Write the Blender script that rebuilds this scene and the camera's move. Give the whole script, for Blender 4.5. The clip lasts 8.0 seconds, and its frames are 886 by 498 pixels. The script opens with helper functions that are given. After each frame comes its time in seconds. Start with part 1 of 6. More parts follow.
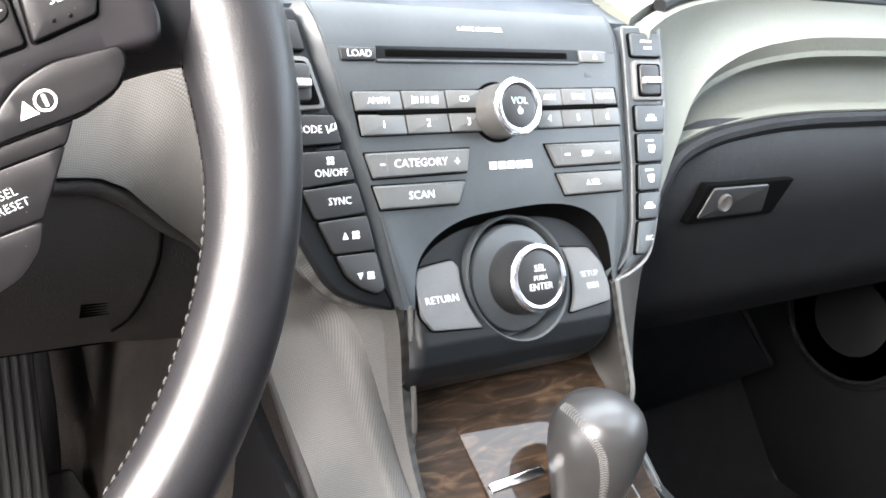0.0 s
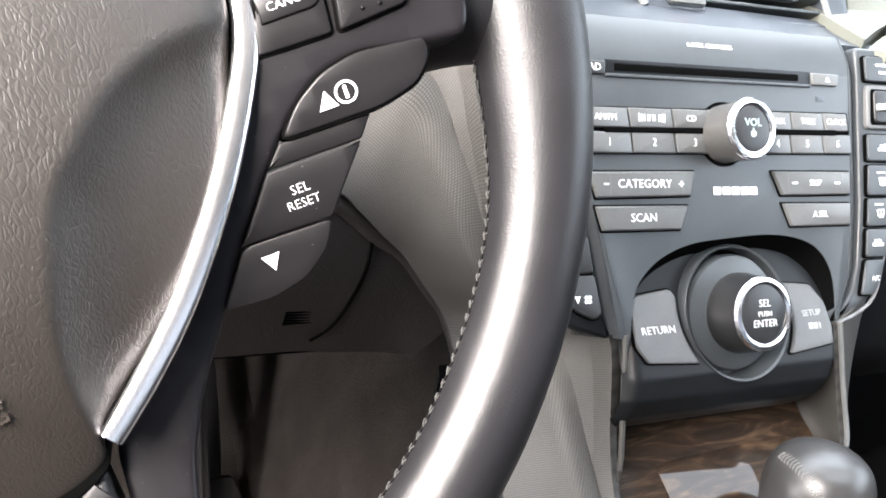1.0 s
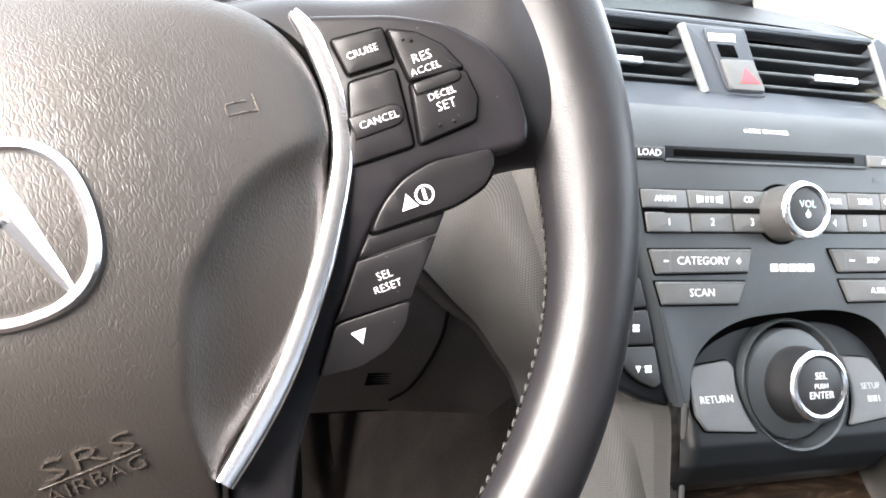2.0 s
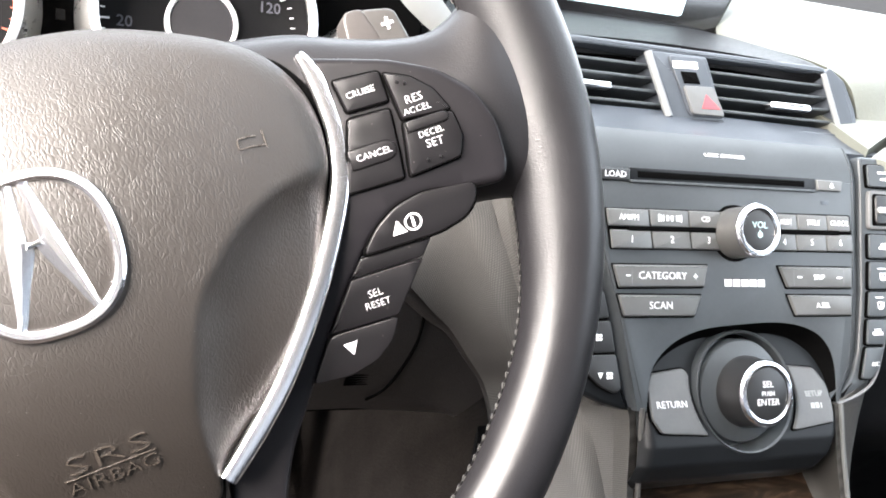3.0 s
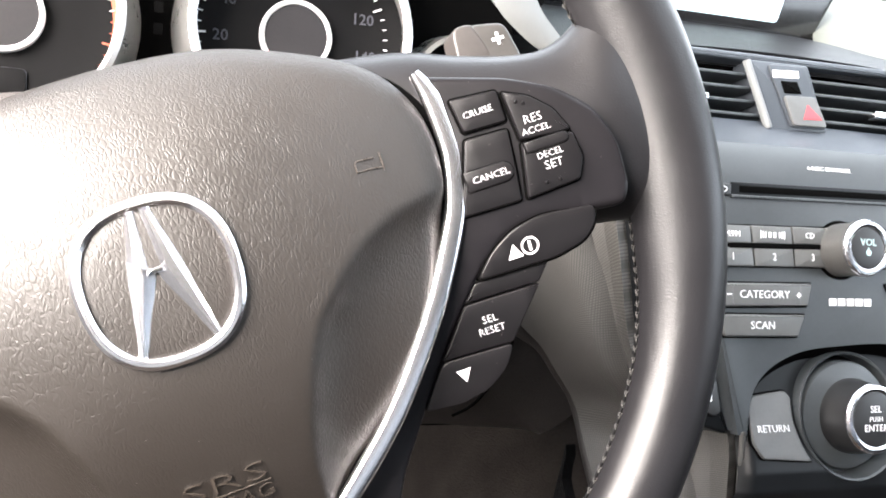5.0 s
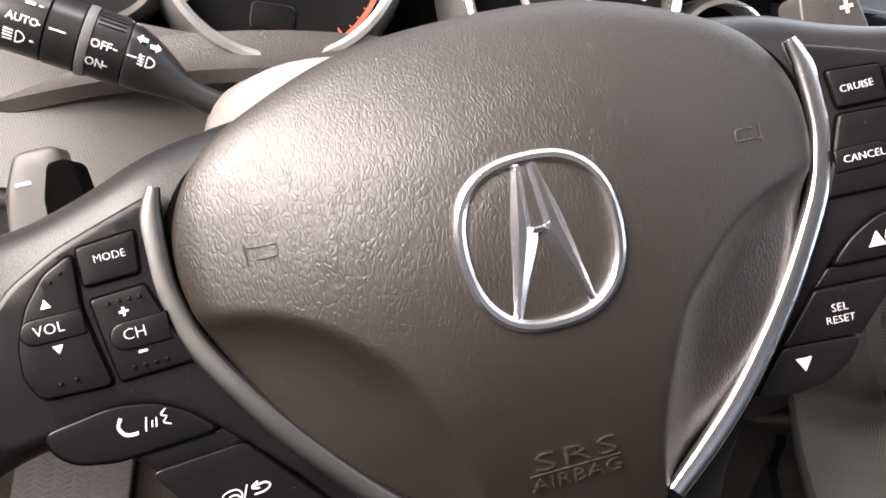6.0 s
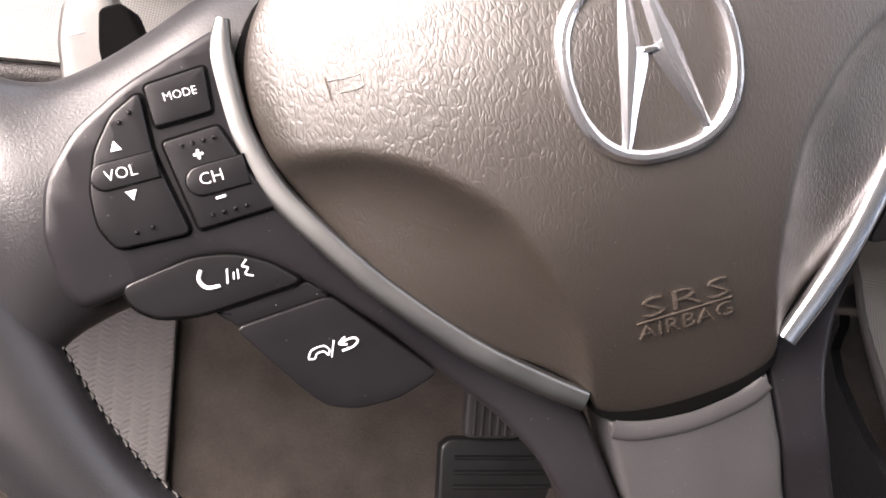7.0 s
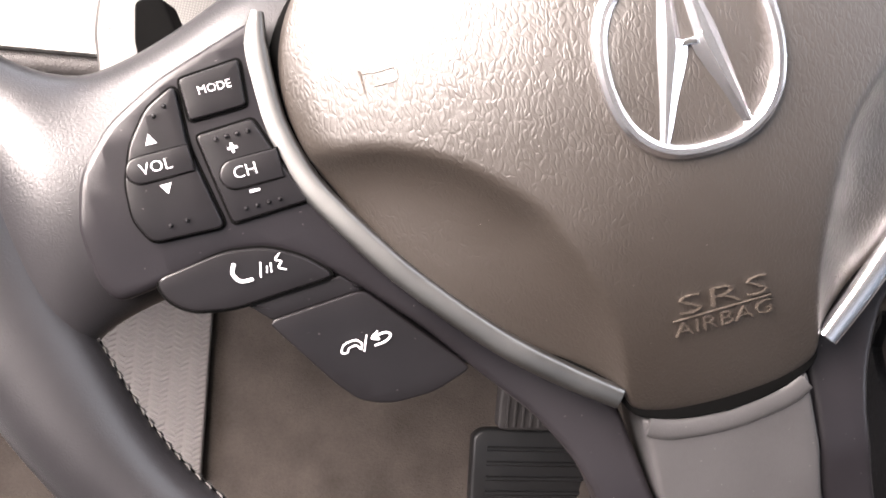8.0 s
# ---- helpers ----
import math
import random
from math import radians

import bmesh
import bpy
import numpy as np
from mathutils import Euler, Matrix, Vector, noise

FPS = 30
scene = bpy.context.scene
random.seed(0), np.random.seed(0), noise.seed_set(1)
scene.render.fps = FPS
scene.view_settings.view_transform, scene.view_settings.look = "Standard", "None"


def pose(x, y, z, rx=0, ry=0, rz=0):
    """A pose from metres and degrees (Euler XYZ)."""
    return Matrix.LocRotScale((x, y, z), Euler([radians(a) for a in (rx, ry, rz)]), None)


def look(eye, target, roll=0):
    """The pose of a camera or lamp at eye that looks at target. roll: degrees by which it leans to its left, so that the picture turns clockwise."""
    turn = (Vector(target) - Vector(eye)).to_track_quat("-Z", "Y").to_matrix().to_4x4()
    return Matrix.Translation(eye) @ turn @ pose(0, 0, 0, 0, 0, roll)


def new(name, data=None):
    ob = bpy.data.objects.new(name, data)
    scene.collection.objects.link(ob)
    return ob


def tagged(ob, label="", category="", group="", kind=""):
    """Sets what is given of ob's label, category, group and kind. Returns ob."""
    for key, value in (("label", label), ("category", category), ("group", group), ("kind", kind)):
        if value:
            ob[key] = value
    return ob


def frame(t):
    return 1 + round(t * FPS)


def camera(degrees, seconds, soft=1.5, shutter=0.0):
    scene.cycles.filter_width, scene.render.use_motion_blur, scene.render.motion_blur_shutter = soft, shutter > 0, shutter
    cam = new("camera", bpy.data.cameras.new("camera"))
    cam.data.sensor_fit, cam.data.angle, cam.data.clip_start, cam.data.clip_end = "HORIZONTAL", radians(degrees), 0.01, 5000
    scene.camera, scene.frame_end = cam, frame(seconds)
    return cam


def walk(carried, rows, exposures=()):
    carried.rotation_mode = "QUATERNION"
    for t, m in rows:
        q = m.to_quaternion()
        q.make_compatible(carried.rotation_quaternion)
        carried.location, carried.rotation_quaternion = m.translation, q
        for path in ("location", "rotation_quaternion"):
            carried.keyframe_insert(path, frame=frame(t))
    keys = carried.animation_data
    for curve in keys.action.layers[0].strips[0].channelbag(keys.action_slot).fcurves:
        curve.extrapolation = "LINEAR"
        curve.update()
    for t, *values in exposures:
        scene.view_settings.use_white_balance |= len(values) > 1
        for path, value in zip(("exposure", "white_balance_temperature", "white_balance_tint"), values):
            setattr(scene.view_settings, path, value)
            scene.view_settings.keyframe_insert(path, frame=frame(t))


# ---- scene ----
cam = camera(52.4, 8.0, soft=1.8)
# seconds, eye (x right, y ahead, z up from the car floor), Euler angles
ROWS = [
    (0, 0.0659, -0.2450, 0.7399, 66.34, -8.88, -32.26),
    (0.5, 0.0417, -0.2242, 0.7362, 67.71, -9.85, -28.61),
    (1, 0.0366, -0.2100, 0.7218, 66.89, -8.88, -24.06),
    (1.5, 0.0319, -0.2159, 0.7295, 68.16, -7.49, -20.79),
    (1.7, 0.0302, -0.2249, 0.7346, 69.02, -7.34, -19.51),
    (2.8, 0.0114, -0.2588, 0.7575, 70.50, -9.30, -19.59),
    (3, 0.0101, -0.2579, 0.7591, 69.55, -9.68, -20.56),
    (3.5, 0.0054, -0.2594, 0.7632, 69.55, -10.21, -20.61),
    (4, 0.0107, -0.2541, 0.7611, 69.35, -9.23, -20.41),
    (4.2, 0.0090, -0.2522, 0.7655, 68.66, -8.95, -20.13),
    (5.3, -0.0218, -0.2313, 0.7543, 69.18, -9.56, -15.29),
    (5.5, -0.0440, -0.2221, 0.7507, 68.38, -10.33, -13.99),
    (6, -0.0720, -0.2142, 0.7434, 65.41, -11.28, -10.18),
    (6.5, -0.0799, -0.2088, 0.7220, 62.51, -9.77, -10.93),
    (7, -0.0855, -0.2060, 0.7137, 60.70, -9.55, -10.16),
    (7.5, -0.0842, -0.2053, 0.7136, 60.21, -9.52, -10.06),
    (8, -0.0850, -0.2038, 0.7140, 59.67, -8.79, -8.05),
]
EXPOSURES = [(0.0, 0.80, 6180, 10), (0.5, 0.62, 6200, 10), (1.0, 0.48, 6215, 11), (1.5, 0.47, 6230, 11), (3.0, 0.34, 6280, 11), (4.2, 0.28, 6280, 11), (5.5, -0.32, 6360, 12), (6.0, -0.90, 6450, 15), (6.5, -0.94, 6550, 18), (7.0, -0.06, 6480, 18), (7.5, 0.36, 6480, 17), (8.0, 0.44, 6480, 17)]
walk(cam, [(t, pose(x, y, z, rx, ry, rz)) for t, x, y, z, rx, ry, rz in ROWS], EXPOSURES)

# ---- world and light ----
world = bpy.data.worlds.new("sky")
scene.world = world
world.use_nodes = True
wn = world.node_tree.nodes
sky = wn.new("ShaderNodeTexSky")
sky.sky_type = "NISHITA"
sky.sun_disc = False
sky.sun_elevation = radians(87)
sky.sun_rotation = radians(70)
wn["Background"].inputs[1].default_value = 0.05
world.node_tree.links.new(sky.outputs[0], wn["Background"].inputs[0])

sun = new("sun", bpy.data.lights.new("sun", "SUN"))
sun.data.energy, sun.data.angle, sun.data.color = 2.0, radians(1.5), (1.0, 0.96, 0.90)
sun.matrix_world = look((0.15, 0.05, 3.2), (0, 0, 0))


def window_light(name, m, width, height, watts, colour):
    """Skylight that comes in through one window opening."""
    lamp = new(name, bpy.data.lights.new(name, "AREA"))
    lamp.data.shape, lamp.data.size, lamp.data.size_y = "RECTANGLE", width, height
    lamp.data.energy, lamp.data.color = watts, colour
    lamp.matrix_world = m
    return lamp


window_light("driver_window_skylight", look((-0.43, -0.17, 0.985), (0.05, -0.04, 0.66)), 0.70, 0.30, 52.0, (1.0, 0.91, 0.82))
window_light("driver_door_skylight", look((-0.45, 0.04, 0.46), (0.0, 0.36, 0.12)), 0.16, 0.20, 3.8, (1.0, 0.95, 0.91))
window_light("windscreen_skylight", look((0.36, 0.390, 0.945), (0.36, 0.120, 0.545)), 1.30, 0.74, 24.0, (0.90, 0.96, 1.0))
window_light("passenger_window_skylight", look((1.08, -0.30, 0.940), (0.4, -0.1, 0.6)), 0.86, 0.34, 5.4, (0.86, 0.94, 1.0))
window_light("moonroof_skylight", look((0.525, -0.225, 1.17), (0.525, -0.224, 0.0)), 0.72, 0.43, 4.4, (0.92, 0.97, 1.0))
window_light("rear_window_skylight", look((0.36, -1.66, 0.96), (0.36, 0.0, 0.70)), 1.2, 0.36, 0.9, (0.95, 0.98, 1.0))

# ---- tools ----
def part(name, bm, material, parent=None, label="", kind="", sharp=0.6):
    """One mesh object out of a bmesh, smooth but for its sharp edges, under a thing or part."""
    bmesh.ops.recalc_face_normals(bm, faces=bm.faces[:])
    for f in bm.faces:
        f.smooth = True
    for e in bm.edges:
        if len(e.link_faces) == 2 and e.calc_face_angle(0.0) > sharp:
            e.smooth = False
    me = bpy.data.meshes.new(name)
    bm.to_mesh(me)
    bm.free()
    me.materials.append(material)
    ob = new(name, me)
    if parent:
        ob.parent = parent
    if label or kind:
        tagged(ob, label, kind=kind)
    return ob


def thing(name, m, label, category, group="", kind=""):
    """An Empty at a thing's base, that parents its parts."""
    ob = new(name)
    ob.empty_display_size = 0.02
    ob.matrix_world = m
    return tagged(ob, label, category, group, kind)


def rounded(pts, r, n=5):
    """A closed outline with its corners rounded."""
    out = []
    k = len(pts)
    for i in range(k):
        p, a, b = Vector(pts[i]), Vector(pts[i - 1]), Vector(pts[(i + 1) % k])
        da, db = (a - p), (b - p)
        q = min(r, da.length * 0.45, db.length * 0.45)
        p0, p1 = p + da.normalized() * q, p + db.normalized() * q
        for j in range(n + 1):
            t = j / n
            out.append(p0 * (1 - t) ** 2 + p * 2 * t * (1 - t) + p1 * t * t)
    return out


def smooth_line(pts, n=6, closed=False):
    """A smooth curve through points of any dimension."""
    ps = [Vector(p) for p in pts]
    k = len(ps)
    out = []
    for i in range(k if closed else k - 1):
        if closed:
            a, b, c, d = ps[i - 1], ps[i], ps[(i + 1) % k], ps[(i + 2) % k]
        else:
            a, b, c, d = ps[max(i - 1, 0)], ps[i], ps[i + 1], ps[min(i + 2, k - 1)]
        for j in range(n):
            t = j / n
            out.append(0.5 * (2 * b + (c - a) * t + (2 * a - 5 * b + 4 * c - d) * t * t + (3 * b - a - 3 * c + d) * t ** 3))
    if not closed:
        out.append(ps[-1])
    return out


def inset(loop, d):
    """A closed 2D outline moved inwards by d."""
    k = len(loop)
    area = sum(loop[i - 1].x * loop[i].y - loop[i].x * loop[i - 1].y for i in range(k))
    s = 1 if area > 0 else -1
    out = []
    for i in range(k):
        a, p, b = loop[i - 1], loop[i], loop[(i + 1) % k]
        e0, e1 = (p - a), (b - p)
        if e0.length < 1e-9 or e1.length < 1e-9:
            out.append(p.copy())
            continue
        e0, e1 = e0.normalized(), e1.normalized()
        n = Vector((-e0.y - e1.y, e0.x + e1.x))
        if n.length < 1e-6:
            out.append(p.copy())
            continue
        n.normalize()
        c = max(0.5, n.dot(Vector((-e0.y, e0.x))))
        out.append(p + n * (s * d / c))
    return out


def loft(loops, closed=True, caps=True, bm=None):
    """A skin over loops of equal length (3D points)."""
    bm = bm or bmesh.new()
    rows = [[bm.verts.new(p) for p in lp] for lp in loops]
    k = len(rows[0])
    for a, b in zip(rows, rows[1:]):
        for i in range(k if closed else k - 1):
            j = (i + 1) % k
            try:
                bm.faces.new((a[i], a[j], b[j], b[i]))
            except ValueError:
                pass
    if caps and closed:
        for r in (rows[0], rows[-1]):
            try:
                bm.faces.new(r)
            except ValueError:
                pass
    return bm


def prism(outline, z0, z1, bevel=0.0006, corner=0.0, lift=None, bm=None, steps=3):
    """A plate of the given outline from z0 to z1 with a rounded upper edge. lift(x, y) raises every point."""
    lp = [Vector(p) for p in outline]
    if corner:
        lp = rounded(lp, corner)
    rows = [(z0, 0.0)] + [(z1 - bevel + bevel * math.sin(a), bevel * (1 - math.cos(a))) for a in [i / steps * math.pi / 2 for i in range(steps + 1)]]
    loops = []
    for z, d in rows:
        q = inset(lp, d) if d > 0 else lp
        loops.append([(p.x, p.y, z) for p in q])
    if not lift:
        return loft(loops, bm=bm)
    out = loft(loops)
    # cut into a fine net, so that the plate can bend
    for axis in (0, 1):
        lo, hi = min(p[axis] for p in lp), max(p[axis] for p in lp)
        n = int((hi - lo) / 0.005)
        for i in range(1, n + 1):
            at, way = Vector((0, 0, 0)), Vector((0, 0, 0))
            at[axis], way[axis] = lo + (hi - lo) * i / (n + 1), 1.0
            bmesh.ops.bisect_plane(out, geom=out.verts[:] + out.edges[:] + out.faces[:], dist=1e-7, plane_co=at, plane_no=way)
    for v in out.verts:
        v.co.z += lift(v.co.x, v.co.y)
    return out


def box(x0, x1, y0, y1, z0, z1, bevel=0.0015):
    return prism([(x0, y0), (x1, y0), (x1, y1), (x0, y1)], z0, z1, bevel, corner=bevel * 1.5)


def lathe(profile, n=48, bm=None, centre=(0, 0, 0)):
    """A body of revolution about z from (radius, z) pairs."""
    c = Vector(centre)
    return loft([[c + Vector((r * math.cos(2 * math.pi * i / n), r * math.sin(2 * math.pi * i / n), z)) for i in range(n)] for r, z in profile], bm=bm)


def sweep(path, radius, n=10, flat=1.0, bm=None, up=(0, 0, 1)):
    """A round bar along 3D points; radius may be a function of 0..1."""
    ps = [Vector(p) for p in path]
    loops = []
    for i, p in enumerate(ps):
        d = (ps[min(i + 1, len(ps) - 1)] - ps[max(i - 1, 0)]).normalized()
        s = d.cross(Vector(up)).normalized()
        w = s.cross(d)
        r = radius(i / (len(ps) - 1)) if callable(radius) else radius
        loops.append([p + s * (r * math.cos(2 * math.pi * j / n)) + w * (r * flat * math.sin(2 * math.pi * j / n)) for j in range(n)])
    return loft(loops, bm=bm)


def sheet(fn, nu, nv, thick, bm=None):
    """A curved panel fn(u, v), u and v from 0 to 1, with thickness away from its front."""
    bm = bm or bmesh.new()
    g = [[Vector(fn(i / nu, j / nv)) for j in range(nv + 1)] for i in range(nu + 1)]
    back = []
    for i in range(nu + 1):
        row = []
        for j in range(nv + 1):
            du = g[min(i + 1, nu)][j] - g[max(i - 1, 0)][j]
            dv = g[i][min(j + 1, nv)] - g[i][max(j - 1, 0)]
            n = du.cross(dv)
            row.append(g[i][j] - n.normalized() * thick if n.length > 1e-12 else g[i][j].copy())
        back.append(row)
    f = [[bm.verts.new(p) for p in r] for r in g]
    b = [[bm.verts.new(p) for p in r] for r in back]
    for i in range(nu):
        for j in range(nv):
            bm.faces.new((f[i][j], f[i + 1][j], f[i + 1][j + 1], f[i][j + 1]))
            bm.faces.new((b[i][j], b[i][j + 1], b[i + 1][j + 1], b[i + 1][j]))
    for i in range(nu):
        bm.faces.new((f[i][0], b[i][0], b[i + 1][0], f[i + 1][0]))
        bm.faces.new((f[i][nv], f[i + 1][nv], b[i + 1][nv], b[i][nv]))
    for j in range(nv):
        bm.faces.new((f[0][j], f[0][j + 1], b[0][j + 1], b[0][j]))
        bm.faces.new((f[nu][j], b[nu][j], b[nu][j + 1], f[nu][j + 1]))
    uv = bm.loops.layers.uv.verify()
    along, across = [0.0], [0.0]
    for i in range(nu):
        along.append(along[-1] + (g[i + 1][nv // 2] - g[i][nv // 2]).length)
    for j in range(nv):
        across.append(across[-1] + (g[nu // 2][j + 1] - g[nu // 2][j]).length)
    for i in range(nu + 1):
        for j in range(nv + 1):
            for v in (f[i][j], b[i][j]):
                for lp in v.link_loops:
                    lp[uv].uv = (along[i], across[j])
    return bm


def ruled(a, b, thick, n=24, nv=6, bulge=0.0):
    """A panel between two 3D lines, bulging along its normal."""
    A, B = smooth_line(a, 8), smooth_line(b, 8)

    def at(line, u):
        x = u * (len(line) - 1)
        i = min(int(x), len(line) - 2)
        return line[i].lerp(line[i + 1], x - i)

    def fn(u, v):
        p, q = at(A, u), at(B, u)
        t = at(A, min(u + 0.02, 1)) - at(A, max(u - 0.02, 0))
        nrm = t.cross(q - p)
        nrm = nrm.normalized() if nrm.length > 1e-9 else Vector((0, 0, 1))
        return p.lerp(q, v) + nrm * (bulge * 4 * v * (1 - v))
    return sheet(fn, n, nv, thick)


def lettering(text, size, depth=0.0002, bold=0.03, squeeze=1.0):
    """Raised letters, centred, in the xy plane."""
    cu = bpy.data.curves.new("letters", "FONT")
    cu.body, cu.size, cu.extrude, cu.align_x, cu.align_y, cu.offset, cu.resolution_u = text, size, depth, "CENTER", "CENTER", bold * size, 2
    ob = bpy.data.objects.new("letters", cu)
    bm = bmesh.new()
    bm.from_mesh(ob.to_mesh())
    ob.to_mesh_clear()
    bpy.data.objects.remove(ob)
    bpy.data.curves.remove(cu)
    bmesh.ops.scale(bm, vec=(squeeze, 1, 1), verts=bm.verts[:])
    return bm


def moved(bm, x=0, y=0, z=0, turn=0, lift=None):
    bmesh.ops.transform(bm, matrix=pose(x, y, z, 0, 0, turn), verts=bm.verts[:])
    if lift:
        for v in bm.verts:
            v.co.z += lift(v.co.x, v.co.y)
    return bm


def joined(items):
    """One bmesh out of several."""
    out = bmesh.new()
    for bm in items:
        me = bpy.data.meshes.new("joint")
        bm.to_mesh(me)
        bm.free()
        out.from_mesh(me)
        bpy.data.meshes.remove(me)
    return out


def mirrored(pts):
    return [(-p[0], p[1]) for p in reversed(pts)]


def bars(specs, depth=0.0003):
    """Plain flat bars: (x, y, width, height, turn)."""
    out = []
    for x, y, w, h, turn in specs:
        out.append(moved(prism([(-w / 2, -h / 2), (w / 2, -h / 2), (w / 2, h / 2), (-w / 2, h / 2)], 0, depth, depth * 0.4), x, y, 0, turn))
    return joined(out)

# ---- materials ----
def material(name, colour, rough, metal=0.0, vary=0.12, vary_size=0.02, grain=None, grain_size=0.001, grain_depth=0.0, coat=0.0, specular=0.5, second=None, rough_vary=0.06, dust=0.0):
    """A surface with mottling at two scales, roughness that wanders and a fine relief.
    dust: share of tiny pale specks; grain: 'pebble', 'wrinkle', 'noise', 'mesh' or 'cloth'; sizes and depths in metres."""
    m = bpy.data.materials.new(name)
    m.use_nodes = True
    nt = m.node_tree
    nodes, link = nt.nodes, nt.links.new
    bsdf = nodes["Principled BSDF"]
    bsdf.inputs["Metallic"].default_value = metal
    bsdf.inputs["Coat Weight"].default_value = coat
    bsdf.inputs["Coat Roughness"].default_value = 0.06
    bsdf.inputs["Specular IOR Level"].default_value = specular
    tc = nodes.new("ShaderNodeTexCoord")

    def noise_tex(size, detail=4.0, distort=0.0):
        t = nodes.new("ShaderNodeTexNoise")
        t.inputs["Scale"].default_value = 1.0 / size
        t.inputs["Detail"].default_value = detail
        t.inputs["Distortion"].default_value = distort
        link(tc.outputs["Object"], t.inputs["Vector"])
        return t

    big, small = noise_tex(vary_size), noise_tex(vary_size * 0.07, 6.0)
    add = nodes.new("ShaderNodeMath")
    add.operation = "MULTIPLY_ADD"
    link(small.outputs[0], add.inputs[0])
    add.inputs[1].default_value = 0.4
    link(big.outputs[0], add.inputs[2])
    ramp = nodes.new("ShaderNodeValToRGB")
    ramp.color_ramp.elements[0].position, ramp.color_ramp.elements[1].position = 0.45, 0.95
    lo = second or tuple(c * (1 - vary) for c in colour)
    hi = tuple(min(1.0, c * (1 + vary)) for c in colour)
    ramp.color_ramp.elements[0].color, ramp.color_ramp.elements[1].color = (*lo, 1), (*hi, 1)
    link(add.outputs[0], ramp.inputs[0])
    link(ramp.outputs[0], bsdf.inputs["Base Color"])
    if dust:
        specks = nodes.new("ShaderNodeTexVoronoi")
        specks.inputs["Scale"].default_value = 1.0 / 0.0020
        link(tc.outputs["Object"], specks.inputs["Vector"])
        near = nodes.new("ShaderNodeMath")
        near.operation = "LESS_THAN"
        near.inputs[1].default_value = 0.07
        link(specks.outputs["Distance"], near.inputs[0])
        split = nodes.new("ShaderNodeSeparateColor")
        link(specks.outputs["Color"], split.inputs[0])
        few = nodes.new("ShaderNodeMath")
        few.operation = "LESS_THAN"
        few.inputs[1].default_value = dust
        link(split.outputs[0], few.inputs[0])
        both = nodes.new("ShaderNodeMath")
        both.operation = "MULTIPLY"
        link(near.outputs[0], both.inputs[0])
        link(few.outputs[0], both.inputs[1])
        dusty = nodes.new("ShaderNodeMixRGB")
        dusty.inputs["Color2"].default_value = (0.10, 0.095, 0.09, 1)
        link(both.outputs[0], dusty.inputs["Fac"])
        link(ramp.outputs[0], dusty.inputs["Color1"])
        link(dusty.outputs[0], bsdf.inputs["Base Color"])
    rr = nodes.new("ShaderNodeMapRange")
    rr.inputs["To Min"].default_value, rr.inputs["To Max"].default_value = max(0.02, rough - rough_vary), min(1.0, rough + rough_vary)
    rr.inputs["From Min"].default_value, rr.inputs["From Max"].default_value = 0.4, 1.0
    link(add.outputs[0], rr.inputs["Value"])
    link(rr.outputs[0], bsdf.inputs["Roughness"])
    if grain:
        bump = nodes.new("ShaderNodeBump")
        bump.inputs["Strength"].default_value = 1.0
        bump.inputs["Distance"].default_value = grain_depth
        if grain in ("pebble", "wrinkle"):
            warp = noise_tex(grain_size * (4.0 if grain == "wrinkle" else 2.0), 2.0)
            mix = nodes.new("ShaderNodeVectorMath")
            mix.operation = "MULTIPLY_ADD"
            link(warp.outputs["Color"], mix.inputs[0])
            mix.inputs[1].default_value = (grain_size * 2.2,) * 3
            link(tc.outputs["Object"], mix.inputs[2])
            mp = nodes.new("ShaderNodeMapping")
            mp.inputs["Scale"].default_value = (1.0, 0.38, 1.0) if grain == "wrinkle" else (1, 1, 1)
            mp.inputs["Rotation"].default_value = (0, 0, radians(-8) if grain == "wrinkle" else 0)
            link(mix.outputs[0], mp.inputs["Vector"])
            cr = nodes.new("ShaderNodeMapRange")
            cr.interpolation_type = "SMOOTHSTEP"
            vor = nodes.new("ShaderNodeTexVoronoi")
            vor.feature = "DISTANCE_TO_EDGE"
            link(vor.outputs["Distance"], cr.inputs["Value"])
            cr.inputs["From Max"].default_value = 0.24 if grain == "wrinkle" else 0.28
            vor.inputs["Scale"].default_value = 1.0 / grain_size
            link(mp.outputs[0], vor.inputs["Vector"])
            fine = noise_tex(grain_size * (1.3 if grain == "wrinkle" else 0.35), 3.0)
            sm = nodes.new("ShaderNodeMath")
            sm.operation = "MULTIPLY_ADD"
            link(fine.outputs[0], sm.inputs[0])
            sm.inputs[1].default_value = 1.1 if grain == "wrinkle" else 0.5
            deep = nodes.new("ShaderNodeMath")
            deep.operation = "MULTIPLY"
            link(cr.outputs[0], deep.inputs[0])
            # some creases run deeper than others
            some = nodes.new("ShaderNodeMapRange")
            some.inputs["From Min"].default_value, some.inputs["From Max"].default_value = 0.35, 0.65
            some.inputs["To Min"].default_value, some.inputs["To Max"].default_value = (0.65, 1.15) if grain == "wrinkle" else (0.8, 1.2)
            link(noise_tex(grain_size * 5.0, 2.0).outputs[0], some.inputs["Value"])
            link(some.outputs[0], deep.inputs[1])
            link(deep.outputs[0], sm.inputs[2])
            link(sm.outputs[0], bump.inputs["Height"])
        elif grain in ("mesh", "cloth"):
            waves = []
